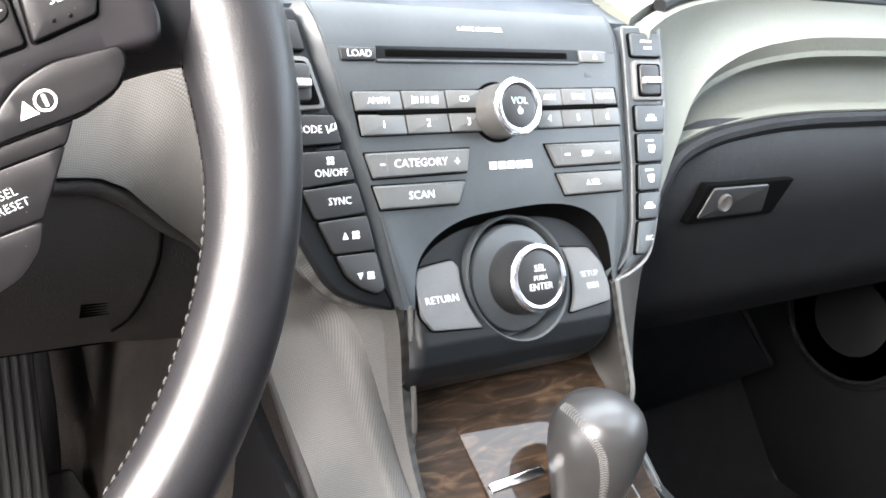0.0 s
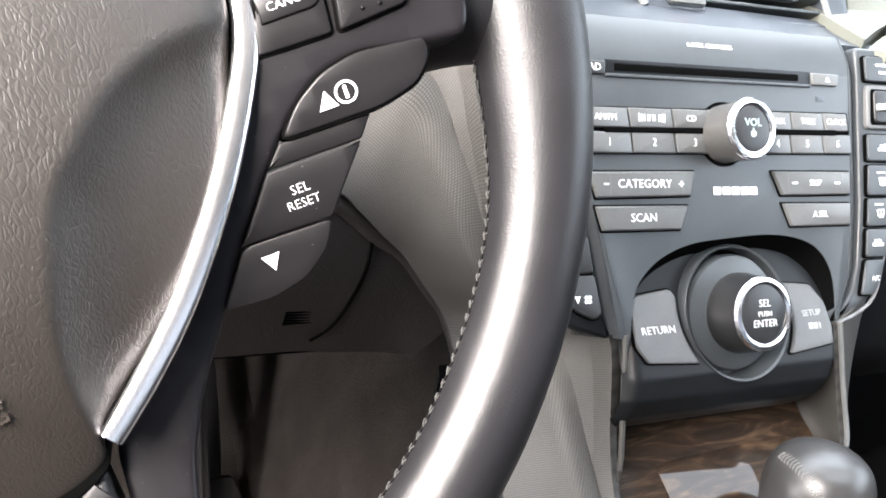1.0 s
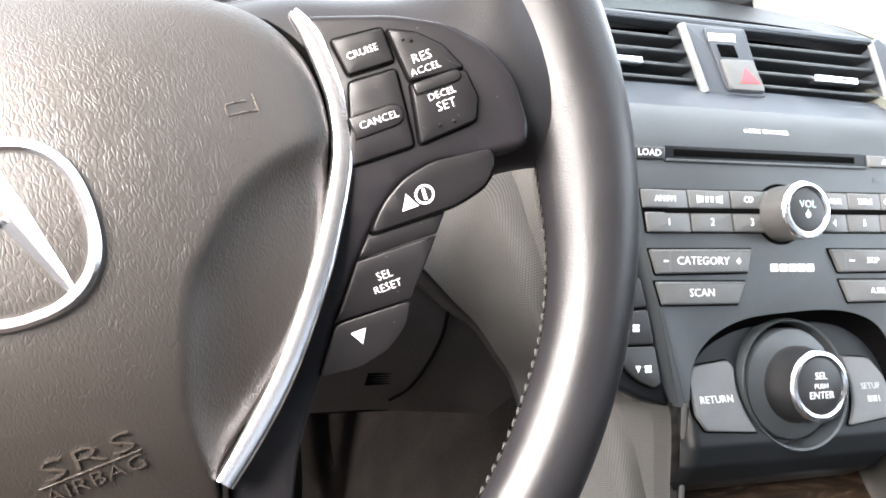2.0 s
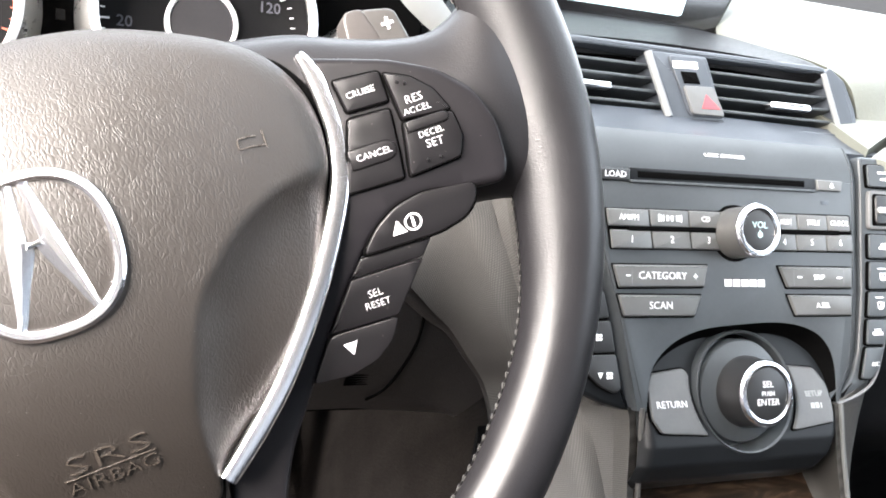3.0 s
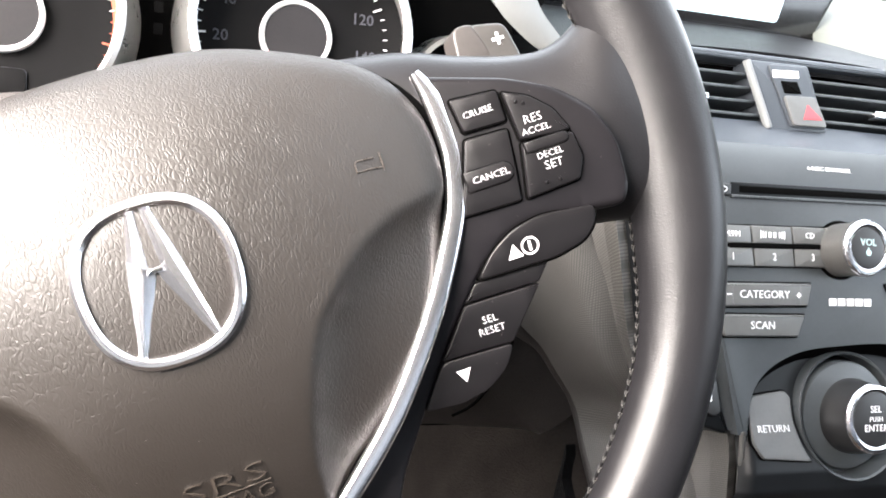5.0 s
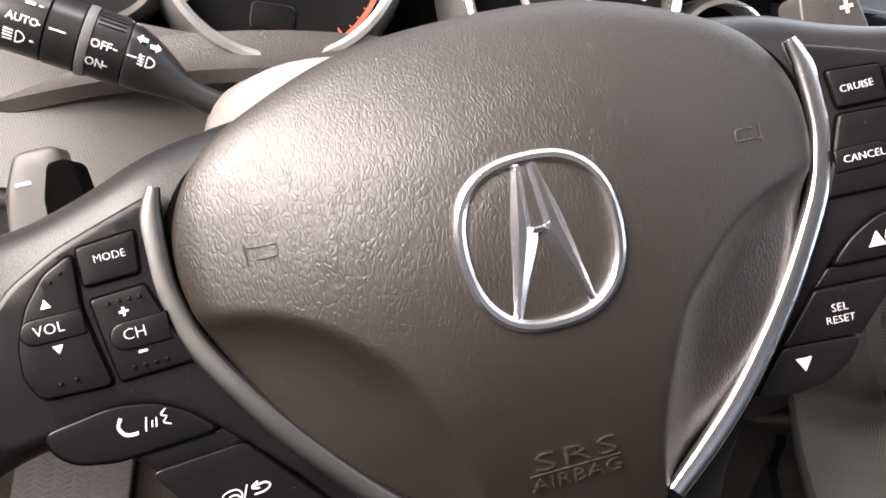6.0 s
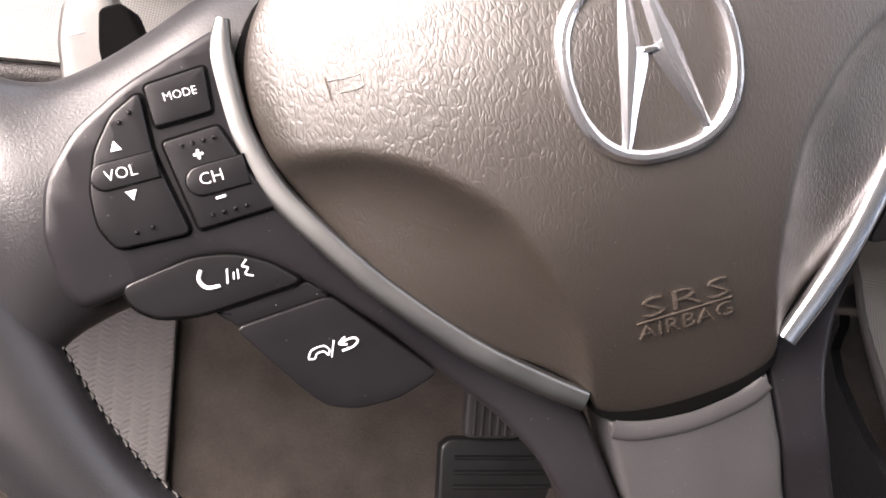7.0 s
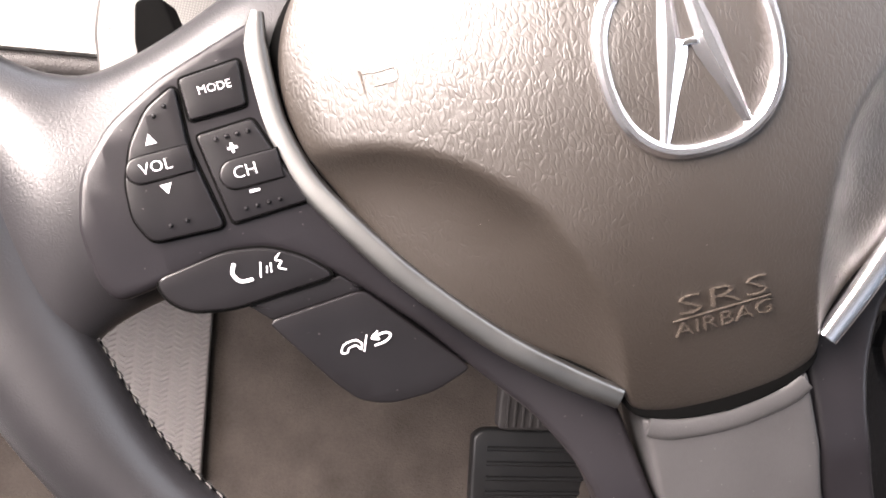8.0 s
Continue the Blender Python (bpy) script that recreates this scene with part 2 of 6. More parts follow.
            for d in ((1.0, 0.16, 0.0), (-0.12, 1.2, 0.0)) if grain == "mesh" else ((1.0, 0.62, 0.95), (1.0, 0.62, -0.95)):
                dot = nodes.new("ShaderNodeVectorMath")
                dot.operation = "DOT_PRODUCT"
                link(tc.outputs["UV" if grain == "mesh" else "Object"], dot.inputs[0])
                dot.inputs[1].default_value = [c * 2 * math.pi / grain_size for c in d]
                wv = nodes.new("ShaderNodeMath")
                wv.operation = "SINE"
                link(dot.outputs["Value"], wv.inputs[0])
                up = nodes.new("ShaderNodeMath")
                up.operation = "MULTIPLY_ADD"
                link(wv.outputs[0], up.inputs[0])
                up.inputs[1].default_value, up.inputs[2].default_value = 0.5, 0.5
                waves.append(up)
            mul = nodes.new("ShaderNodeMath")
            mul.operation = "MULTIPLY"
            link(waves[0].outputs[0], mul.inputs[0])
            link(waves[1].outputs[0], mul.inputs[1])
            link(mul.outputs[0], bump.inputs["Height"])
            dark = nodes.new("ShaderNodeMixRGB")
            dark.blend_type = "MULTIPLY"
            dark.inputs["Fac"].default_value = 1.0
            r2 = nodes.new("ShaderNodeValToRGB")
            r2.color_ramp.elements[0].color, r2.color_ramp.elements[1].color = (0.42, 0.42, 0.42, 1), (1, 1, 1, 1)
            r2.color_ramp.elements[1].position = 0.45
            link(mul.outputs[0], r2.inputs[0])
            link(ramp.outputs[0], dark.inputs["Color1"])
            link(r2.outputs[0], dark.inputs["Color2"])
            link(dark.outputs[0], bsdf.inputs["Base Color"])
        else:
            link(noise_tex(grain_size, 3.0).outputs[0], bump.inputs["Height"])
        link(bump.outputs[0], bsdf.inputs["Normal"])
    return m


def wood_material(name, coat=1.0):
    """Dark burl veneer under lacquer."""
    m = bpy.data.materials.new(name)
    m.use_nodes = True
    nt = m.node_tree
    nodes, link = nt.nodes, nt.links.new
    bsdf = nodes["Principled BSDF"]
    tc = nodes.new("ShaderNodeTexCoord")
    mp = nodes.new("ShaderNodeMapping")
    mp.inputs["Scale"].default_value = (9, 38, 38)
    link(tc.outputs["Object"], mp.inputs["Vector"])
    n = nodes.new("ShaderNodeTexNoise")
    n.inputs["Scale"].default_value, n.inputs["Detail"].default_value, n.inputs["Distortion"].default_value = 2.2, 7.0, 2.5
    link(mp.outputs[0], n.inputs["Vector"])
    ramp = nodes.new("ShaderNodeValToRGB")
    e = ramp.color_ramp.elements
    e[0].position, e[0].color = 0.36, (0.020, 0.014, 0.010, 1)
    e[1].position, e[1].color = 0.72, (0.100, 0.064, 0.038, 1)
    x = e.new(0.52)
    x.color = (0.034, 0.022, 0.015, 1)
    link(n.outputs[0], ramp.inputs[0])
    link(ramp.outputs[0], bsdf.inputs["Base Color"])
    bsdf.inputs["Roughness"].default_value = 0.45
    bsdf.inputs["Specular IOR Level"].default_value = 0.05
    bsdf.inputs["Coat Weight"].default_value = coat
    bsdf.inputs["Coat Roughness"].default_value = 0.03
    return m


def glow_material(name, colour, strength):
    m = bpy.data.materials.new(name)
    m.use_nodes = True
    b = m.node_tree.nodes["Principled BSDF"]
    b.inputs["Base Color"].default_value = (*colour, 1)
    b.inputs["Roughness"].default_value = 0.2
    b.inputs["Emission Color"].default_value = (*colour, 1)
    b.inputs["Emission Strength"].default_value = strength
    return m


RIM_LEATHER = material("rim_leather", (0.0105, 0.0100, 0.0112), 0.37, vary_size=0.03, grain="pebble", grain_size=0.0011, grain_depth=0.000018, rough_vary=0.05, specular=0.42)
PAD = material("airbag_vinyl", (0.0140, 0.0108, 0.0085), 0.48, vary_size=0.05, vary=0.08, grain="wrinkle", grain_size=0.0011, grain_depth=0.000052, specular=0.68, dust=0.05)
# ungrained vinyl of the raised signs, paled for the glints on their edges
PAD_SMOOTH_GLINT = material("airbag_vinyl_smooth_glint", (0.0450, 0.0370, 0.0310), 0.26, vary_size=0.05, vary=0.08)
SPOKE = material("spoke_plastic", (0.0080, 0.0072, 0.0084), 0.34, rough_vary=0.02, vary_size=0.02, grain="noise", grain_size=0.0005, grain_depth=0.000022, specular=0.27, dust=0.30)
SPOKE_GREY = material("spoke_grey", (0.031, 0.030, 0.031), 0.46, grain="noise", grain_size=0.0005, grain_depth=0.00005, specular=0.3, dust=0.25)
BUTTON = material("button_plastic", (0.0060, 0.0055, 0.0062), 0.34, rough_vary=0.02, vary_size=0.01, grain="noise", grain_size=0.0004, grain_depth=0.000018, specular=0.27, dust=0.22)
# near-black for gaps, wells and undersides, their shade put into the colour
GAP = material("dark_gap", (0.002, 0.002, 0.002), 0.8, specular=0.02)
# darker copy of the trim silver, with the left strip's shade in its colour
DARKENED_SATIN = material("darkened_satin_silver", (0.15, 0.15, 0.148), 0.38, metal=1.0, vary=0.05)
CHROME = material("bright_chrome", (0.90, 0.90, 0.92), 0.16, metal=1.0, vary=0.03, rough_vary=0.03)
LEGEND = material("legend_white", (0.66, 0.66, 0.68), 0.5, vary=0.03)
THREAD = material("grey_thread", (0.036, 0.034, 0.033), 0.8, grain="noise", grain_size=0.0003, grain_depth=0.0001)
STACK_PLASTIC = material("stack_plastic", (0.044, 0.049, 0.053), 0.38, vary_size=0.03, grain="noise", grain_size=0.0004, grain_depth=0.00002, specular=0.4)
SURROUND = material("surround_satin", (0.040, 0.046, 0.055), 0.38, vary_size=0.03, grain="noise", grain_size=0.0004, grain_depth=0.00002)
STACK_BUTTON = material("stack_button", (0.098, 0.099, 0.098), 0.42, vary_size=0.02)
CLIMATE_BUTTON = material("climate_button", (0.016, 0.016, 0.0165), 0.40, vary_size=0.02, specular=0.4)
KNOB_SATIN = material("knob_satin_grey", (0.105, 0.102, 0.098), 0.36, metal=0.5, vary_size=0.02)
STACK_LEGEND = material("stack_legend", (0.80, 0.81, 0.82), 0.5, vary=0.03)
GLOSS_BLACK = material("gloss_black", (0.012, 0.012, 0.013), 0.14, coat=0.5, rough_vary=0.04)
KNOB_RUBBER = material("knob_black", (0.013, 0.013, 0.0135), 0.38, rough_vary=0.08)
MESH_TRIM = material("woven_grey_trim", (0.086, 0.082, 0.077), 0.50, vary_size=0.05, grain="mesh", grain_size=0.00105, grain_depth=0.00008)
CREAM = material("pale_dash_vinyl", (0.120, 0.124, 0.104), 0.55, vary_size=0.06, vary=0.06, grain="pebble", grain_size=0.0016, grain_depth=0.00012)
DARK_VINYL = material("dark_dash_vinyl", (0.007, 0.007, 0.0078), 0.46, vary_size=0.05, grain="pebble", grain_size=0.0014, grain_depth=0.0001, specular=0.20)
BOLSTER = material("knee_vinyl", (0.017, 0.0145, 0.0138), 0.55, vary_size=0.05, grain="pebble", grain_size=0.0013, grain_depth=0.0001)
CARPET = material("carpet", (0.052, 0.044, 0.039), 0.95, vary=0.3, vary_size=0.04, grain="noise", grain_size=0.0016, grain_depth=0.0012, specular=0.1)
PEDAL = material("pedal_rubber", (0.110, 0.101, 0.098), 0.62, vary=0.15, vary_size=0.02, grain="noise", grain_size=0.0008, grain_depth=0.00008)
EDGE_GREY = material("smooth_grey_edge", (0.055, 0.050, 0.048), 0.36, vary_size=0.03)
WOOD = wood_material("burl_veneer", 0.06)
WOOD_GLOSS = wood_material("lacquered_burl", 1.0)
DIAL_FACE = material("dial_face", (0.005, 0.005, 0.0055), 0.5, specular=0.08)
DIAL_HUB = material("dial_hub", (0.024, 0.023, 0.025), 0.4, specular=0.2)
DIAL_GREY = material("dial_grey", (0.13, 0.13, 0.135), 0.45)
NUMERAL = material("numeral_grey", (0.060, 0.062, 0.075), 0.5, specular=0.2)
NEEDLE = material("needle_red", (0.55, 0.06, 0.05), 0.4)
RED_ZONE = material("red_zone", (0.36, 0.07, 0.035), 0.5)
HAZARD_RED = material("hazard_red", (0.34, 0.05, 0.06), 0.45)
BEZEL = material("bezel_silver", (0.55, 0.55, 0.54), 0.3, metal=0.8, vary=0.05)
SCREEN = glow_material("screen_glow", (0.62, 0.76, 0.80), 0.55)
DIM_LEGEND = material("dim_legend", (0.30, 0.31, 0.31), 0.5, vary=0.03)
TEAL = material("teal_mark", (0.42, 0.56, 0.56), 0.5)
HEADLINER = material("headliner", (0.36, 0.35, 0.33), 0.9, grain="cloth", grain_size=0.002, grain_depth=0.0002)
CONCRETE = material("concrete", (0.34, 0.33, 0.31), 0.9, vary=0.2, vary_size=0.8, grain="noise", grain_size=0.01, grain_depth=0.002)
PADDLE = material("paddle_grey", (0.075, 0.072, 0.070), 0.38, metal=0.3, vary_size=0.02, grain="noise", grain_size=0.0004, grain_depth=0.00002)
PALE_EDGE = material("pale_satin_edge", (0.17, 0.176, 0.176), 0.42, vary=0.05)
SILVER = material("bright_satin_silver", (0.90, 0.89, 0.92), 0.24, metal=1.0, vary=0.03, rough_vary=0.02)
KNOB_LEATHER = material("knob_leather", (0.036, 0.035, 0.035), 0.34, vary_size=0.02, grain="noise", grain_size=0.0007, grain_depth=0.00002, specular=0.6)
PALE_THREAD = material("pale_thread", (0.15, 0.145, 0.14), 0.8)
# stack plastic darkened, for the shade on the lower panel that faces down
DARKENED_PLASTIC = material("darkened_panel_plastic", (0.0065, 0.0072, 0.0082), 0.38, vary_size=0.03, grain="noise", grain_size=0.0004, grain_depth=0.00002, specular=0.18)
DARK_PEDAL = material("dark_pedal_rubber", (0.030, 0.027, 0.027), 0.62, vary=0.15, vary_size=0.02, grain="noise", grain_size=0.0008, grain_depth=0.00006)
SIDE_BUTTON = material("dial_button_grey", (0.082, 0.083, 0.085), 0.45, vary_size=0.02, specular=0.35)

# ---- cabin shell: floor, firewall, doors with window openings, roof ----
def frame_matrix(o, ax, ay, az):
    return Matrix(((ax[0], ay[0], az[0], o[0]), (ax[1], ay[1], az[1], o[1]), (ax[2], ay[2], az[2], o[2]), (0, 0, 0, 1)))


# wheel frame: x along the spokes, y up in the wheel's plane, z towards the driver; the wheel is turned a little to the left
WHEEL = frame_matrix((0, 0, 0.66), (0.9339, 0.0408, 0.3552), (-0.3388, 0.4179, 0.8430), (-0.1140, -0.9076, 0.4041))
# centre stack frame: x right, y up its leaning face, z towards the cabin
STACK = frame_matrix((0.3289, 0.0935, 0.6008), (1, 0, 0), (0, 0.4384, 0.8988), (0, -0.8988, 0.4384))
HERE = Matrix.Identity(4)


def slab(name, x0, x1, y0, y1, z0, z1, mat, label="", category="", bevel=0.004):
    ob = part(name, box(x0, x1, y0, y1, z0, z1, bevel), mat)
    return tagged(ob, label or name.replace("_", " ") + " of the car cabin", category or "cabin", kind="structure")


ground = part("ground", prism([(-400, -400), (400, -400), (400, 400), (-400, 400)], -0.40, -0.30, 0.01), CONCRETE)
tagged(ground, "pale concrete ground under and around the car", "ground", kind="structure")
slab("wall_rear", -0.46, 1.18, -1.70, -1.64, 0.0, 0.75, DARK_VINYL)
ceiling = part("ceiling", joined([box(-0.46, 1.13, 0.00, 0.08, 1.155, 1.185, 0.004), box(-0.46, 1.13, -1.70, -0.45, 1.155, 1.185, 0.004), box(-0.46, 0.15, -0.45, 0.00, 1.155, 1.185, 0.004), box(0.90, 1.13, -0.45, 0.00, 1.155, 1.185, 0.004)]), HEADLINER)
tagged(ceiling, "pale fabric headliner with an open moonroof", "ceiling", kind="structure")
slab("wall_left", -0.46, -0.42, 0.16, 0.72, 0.0, 0.70, DARK_VINYL, "dark kick panel ahead of the open driver door", "wall")
slab("wall_left_rear", -0.46, -0.42, -1.70, -0.68, 0.0, 0.70, DARK_VINYL, "dark side wall behind the open driver door", "wall")
slab("door_sill", -0.46, -0.42, -0.68, 0.16, 0.0, 0.12, DARK_VINYL, "dark sill of the open driver door", "door sill")
slab("wall_right", 1.09, 1.13, -1.70, 0.72, 0.0, 0.70, DARK_VINYL, "dark lower door wall on the passenger side", "door")
for i, x in enumerate((-0.46, 1.09)):
    slab("wall_pillar_%d" % (i + 1), x, x + 0.04, -0.90, -0.80, 0.70, 1.16, HEADLINER, "pale door pillar between two side windows", "pillar")
    slab("wall_cornerpost_%d" % (i + 1), x, x + 0.04, -1.70, -1.60, 0.70, 1.16, HEADLINER, "pale pillar beside the rear window", "pillar")
    post = part("windscreen_pillar", sweep([(x + 0.02, 0.72, 0.71), (x + 0.02, 0.40, 0.945), (x + 0.02, 0.08, 1.16)], 0.03, 10), HEADLINER)
    tagged(post, "pale sloping windscreen pillar", "pillar", kind="structure")
slab("firewall", -0.46, 1.18, 0.74, 0.78, 0.0, 0.72, DARK_VINYL, "dark firewall behind the dashboard", "wall")


def floor_height(x, y):
    """Footwell floor that climbs to the toe board, with a hump for the tunnel between the seats."""
    rise = 0.0 if y < 0.30 else (y - 0.30) * 1.05
    tunnel = (0.20 + 0.17 * max(0.0, min(1.0, (y + 0.1) / 0.3))) * math.exp(-((x - 0.36) / 0.145) ** 4)
    fold = 0.004 * math.sin(17 * x + 3 * y) * math.sin(9 * y + 1)
    return max(rise, tunnel + 0.0) + fold + 0.03


floor = part("floor", sheet(lambda u, v: (-0.46 + 1.64 * u, -1.64 + 2.38 * v, floor_height(-0.46 + 1.64 * u, -1.64 + 2.38 * v)), 90, 90, 0.02), CARPET)
tagged(floor, "brown-grey carpeted floor with a raised toe board", "floor", kind="structure")

# ---- steering wheel ----
wheel = thing("steering_wheel", WHEEL, "black leather three-spoke steering wheel turned a little", "steering wheel")
RIM_R, RIM_A, RIM_B, RIM_X = 0.1645, 0.0128, 0.0125, -0.003


def rim_point(a, b, grow=0.0):
    """A point on the rim: a round the wheel, b round the section (0 is outwards, a quarter turn towards the driver)."""
    deg = (math.degrees(a) + 90) % 360 - 90
    grip = math.exp(-((deg - 0) / 24) ** 4) + math.exp(-((deg - 180) / 24) ** 4)
    inner = 1.0 + 0.42 * grip * max(0.0, -math.cos(b))
    r = RIM_R + (RIM_A * inner + grow) * math.cos(b)
    return Vector((RIM_X + r * math.cos(a), r * math.sin(a), (RIM_B * (1 + 0.10 * grip) + grow) * math.sin(b)))


def rim_mesh():
    n, k = 180, 28
    loops = []
    for i in range(n + 1):
        a = 2 * math.pi * i / n
        loops.append([rim_point(a, 2 * math.pi * j / k) for j in range(k)])
    bm = loft(loops, caps=False)
    bmesh.ops.remove_doubles(bm, verts=bm.verts[:], dist=1e-6)
    return bm


part("rim", rim_mesh(), RIM_LEATHER, wheel, "smooth dark leather rim")


def stitch_mesh():
    """Baseball stitches along the inner side of the rim."""
    bm = bmesh.new()
    n = 270
    seam = math.pi * 1.03
    for i in range(n):
        a = 2 * math.pi * i / n
        da = 2 * math.pi / n
        for s in (-1, 1):
            p0 = rim_point(a + da * 0.1, seam, 0.0000)
            p1 = rim_point(a + da * 0.70, seam + s * 0.11, 0.0003)
            mid = (p0 + p1) / 2 + (rim_point(a, seam, 0.001) - rim_point(a, seam)) * 0.25
            sweep([p0, mid, p1], 0.00024, 5, bm=bm, up=(0.3, 0.2, 1))
    return bm


part("stitching", stitch_mesh(), THREAD, wheel, "pale grey thread along the inner side of the rim", kind="stuff")


def seam_mesh():
    n = 240
    seam = math.pi * 1.03
    pts = [rim_point(2 * math.pi * i / n, seam, -0.0002) for i in range(n + 1)]
    return sweep(pts, 0.0005, 6)


part("seam", seam_mesh(), GAP, wheel)


def spoke_lift(x, y):
    """Height of the spoke faces over the wheel's middle plane."""
    return 0.004 + 0.22 * (abs(x) - 0.09) + 0.09 * min(0.0, y + 0.012) if abs(x) > 0.04 else -0.007 + 0.09 * min(0.0, y + 0.012)


def low_lift(x, y):
    t = max(0.0, min(1.0, (-0.07 - y) / 0.05))
    return spoke_lift(max(abs(x), 0.05), y) * (1 - t) + t * (-0.004 + 0.10 * min(0, y + 0.11))


def leather_spoke(side):
    us = [0.045, 0.060, 0.075, 0.090, 0.105, 0.120, 0.132, 0.143, 0.152, 0.160]
    top = [0.0385, 0.0392, 0.0375, 0.0345, 0.0285, 0.0235, 0.0222, 0.0275, 0.0370, 0.0470]
    bot = [-0.030, -0.030, -0.030, -0.031, -0.033, -0.0345, -0.0355, -0.0385, -0.0450, -0.0540]
    front = [-0.004, -0.003, -0.002, 0.0005, 0.003, 0.006, 0.0085, 0.0100, 0.0085, 0.0040]
    back = [-0.034, -0.034, -0.034, -0.033, -0.030, -0.026, -0.021, -0.016, -0.011, -0.005]
    rows = smooth_line(list(zip(us, top, bot, front, back)), 4)
    loops = []
    for u, t, b, f, k in rows:
        lp = []
        for j in range(36):
            a = 2 * math.pi * j / 36
            c, s = math.cos(a), math.sin(a)
            e = 0.95
            y = (t + b) / 2 + (t - b) / 2 * math.copysign(abs(c) ** e, c)
            z = (f + k) / 2 + (f - k) / 2 * math.copysign(abs(s) ** e, s)
            lp.append((side * u, y, z))
        loops.append(lp)
    return loft(loops)


PANEL = [(0.0865, 0.0235), (0.0985, 0.0195), (0.1115, 0.0150), (0.1243, 0.0080), (0.1328, -0.0010), (0.1366, -0.0125), (0.1364, -0.0255), (0.1340, -0.0310), (0.1250, -0.0302),
         (0.1085, -0.0268), (0.0990, -0.0285), (0.0915, -0.0335), (0.0850, -0.0400), (0.0800, -0.0455), (0.0690, -0.0592), (0.0605, -0.0722), (0.0475, -0.0900), (0.0414, -0.1020),
         (0.0380, -0.1130), (0.0360, -0.1300), (0.0350, -0.1520), (0.0215, -0.1520), (0.0218, -0.1300), (0.0232, -0.1170), (0.0258, -0.0940), (0.0275, -0.0895), (0.0390, -0.0790), (0.0505, -0.0680),
         (0.0615, -0.0552), (0.0720, -0.0415), (0.0812, -0.0265), (0.0875, -0.0115), (0.0900, 0.0015), (0.0895, 0.0125)]
TRIM_LINE = [(0.0868, 0.0240), (0.0895, 0.0165), (0.0903, 0.0070), (0.0900, -0.0030), (0.0868, -0.0155), (0.0815, -0.0262), (0.0722, -0.0412), (0.0618, -0.0550), (0.0508, -0.0676), (0.0390, -0.0785), (0.0275, -0.0878)]


def trim_strip(side):
    """A flat bar with rounded shoulders that narrows towards its upper end."""
    line = smooth_line([(side * (x - 0.0004), y + 0.0003, 0.0032) for x, y in TRIM_LINE], 8)
    loops = []
    for i, p in enumerate(line):
        t = i / (len(line) - 1)
        d = (line[min(i + 1, len(line) - 1)] - line[max(i - 1, 0)]).normalized()
        w = d.cross(Vector((0, 0, 1))).normalized()
        r = 0.0031 * (0.50 + 0.50 * min(1, 9 * t)) * (0.90 + 0.10 * min(1, 10 * (1 - t)))
        lp = []
        for j in range(20):
            a = 2 * math.pi * j / 20
            c, q = math.cos(a), math.sin(a)
            lp.append(p + w * (r * math.copysign(abs(c) ** 0.62, c)) + Vector((0, 0, 0.0022 * math.copysign(abs(q) ** 0.7, q))))
        loops.append(lp)
    return loft(loops)


for side, word in ((1, "cruise"), (-1, "audio")):
    part("spoke", leather_spoke(side), RIM_LEATHER, wheel, "leather-wrapped spoke that flows into the rim")
    panel = part("spoke_panel", prism(rounded(PANEL if side > 0 else mirrored(PANEL), 0.004, 4), -0.016, 0.0008, 0.0020, lift=low_lift), SPOKE, wheel, "dark satin plastic panel round the %s buttons" % word)
    # both strips are one silver; the left takes the copy coloured for shade
    part("trim_strip", trim_strip(side), SILVER if side > 0 else DARKENED_SATIN, wheel, "silver trim strip beside the airbag cover, shade coloured into the left one")

# lower middle spoke
LOWER = [(-0.0222, -0.0955), (-0.0150, -0.0985), (0.0, -0.1000), (0.0150, -0.0985), (0.0222, -0.0955), (0.0222, -0.1170), (0.0205, -0.1300), (0.0200, -0.1540), (-0.0200, -0.1540), (-0.0205, -0.1300), (-0.0222, -0.1170)]
part("lower_spoke", prism(rounded(LOWER, 0.002, 3), -0.022, 0.0002, 0.0018, lift=lambda x, y: -0.001 + 0.10 * (y + 0.11)), SPOKE_GREY, wheel, "grey satin plastic lower spoke")

LIP_LINE = [(-0.0212, -0.0962), (-0.0150, -0.0990), (0.0, -0.1006), (0.0150, -0.0990), (0.0212, -0.0962)]
part("spoke_lip", sweep([(p.x * 0.99, p.y - 0.0016, 0.0000 - 0.001 + 0.10 * (p.y + 0.11)) for p in smooth_line(LIP_LINE, 6)], 0.0028, 12, flat=0.30), SPOKE_GREY, wheel, "rounded upper lip of the lower spoke")

# ---- airbag cover ----
PAD_EDGE = [(0.0, 0.0490), (0.030, 0.0470), (0.056, 0.0385), (0.0725, 0.0295), (0.0815, 0.0180), (0.0850, 0.0045), (0.0830, -0.0110), (0.0768, -0.0268), (0.0675, -0.0425), (0.0560, -0.0572),
            (0.0430, -0.0705), (0.0320, -0.0795), (0.0262, -0.0862), (0.0232, -0.0930), (0.0120, -0.0972), (0.0, -0.0985)]
DENT = [(0.0900, -0.0110), (0.0771, -0.0125), (0.0650, -0.0152), (0.0532, -0.0215), (0.0430, -0.0307), (0.0370, -0.0380), (0.0312, -0.0520), (0.0272, -0.0660), (0.0262, -0.0790), (0.0270, -0.0900)]
DENT_LINE = smooth_line(DENT, 6)


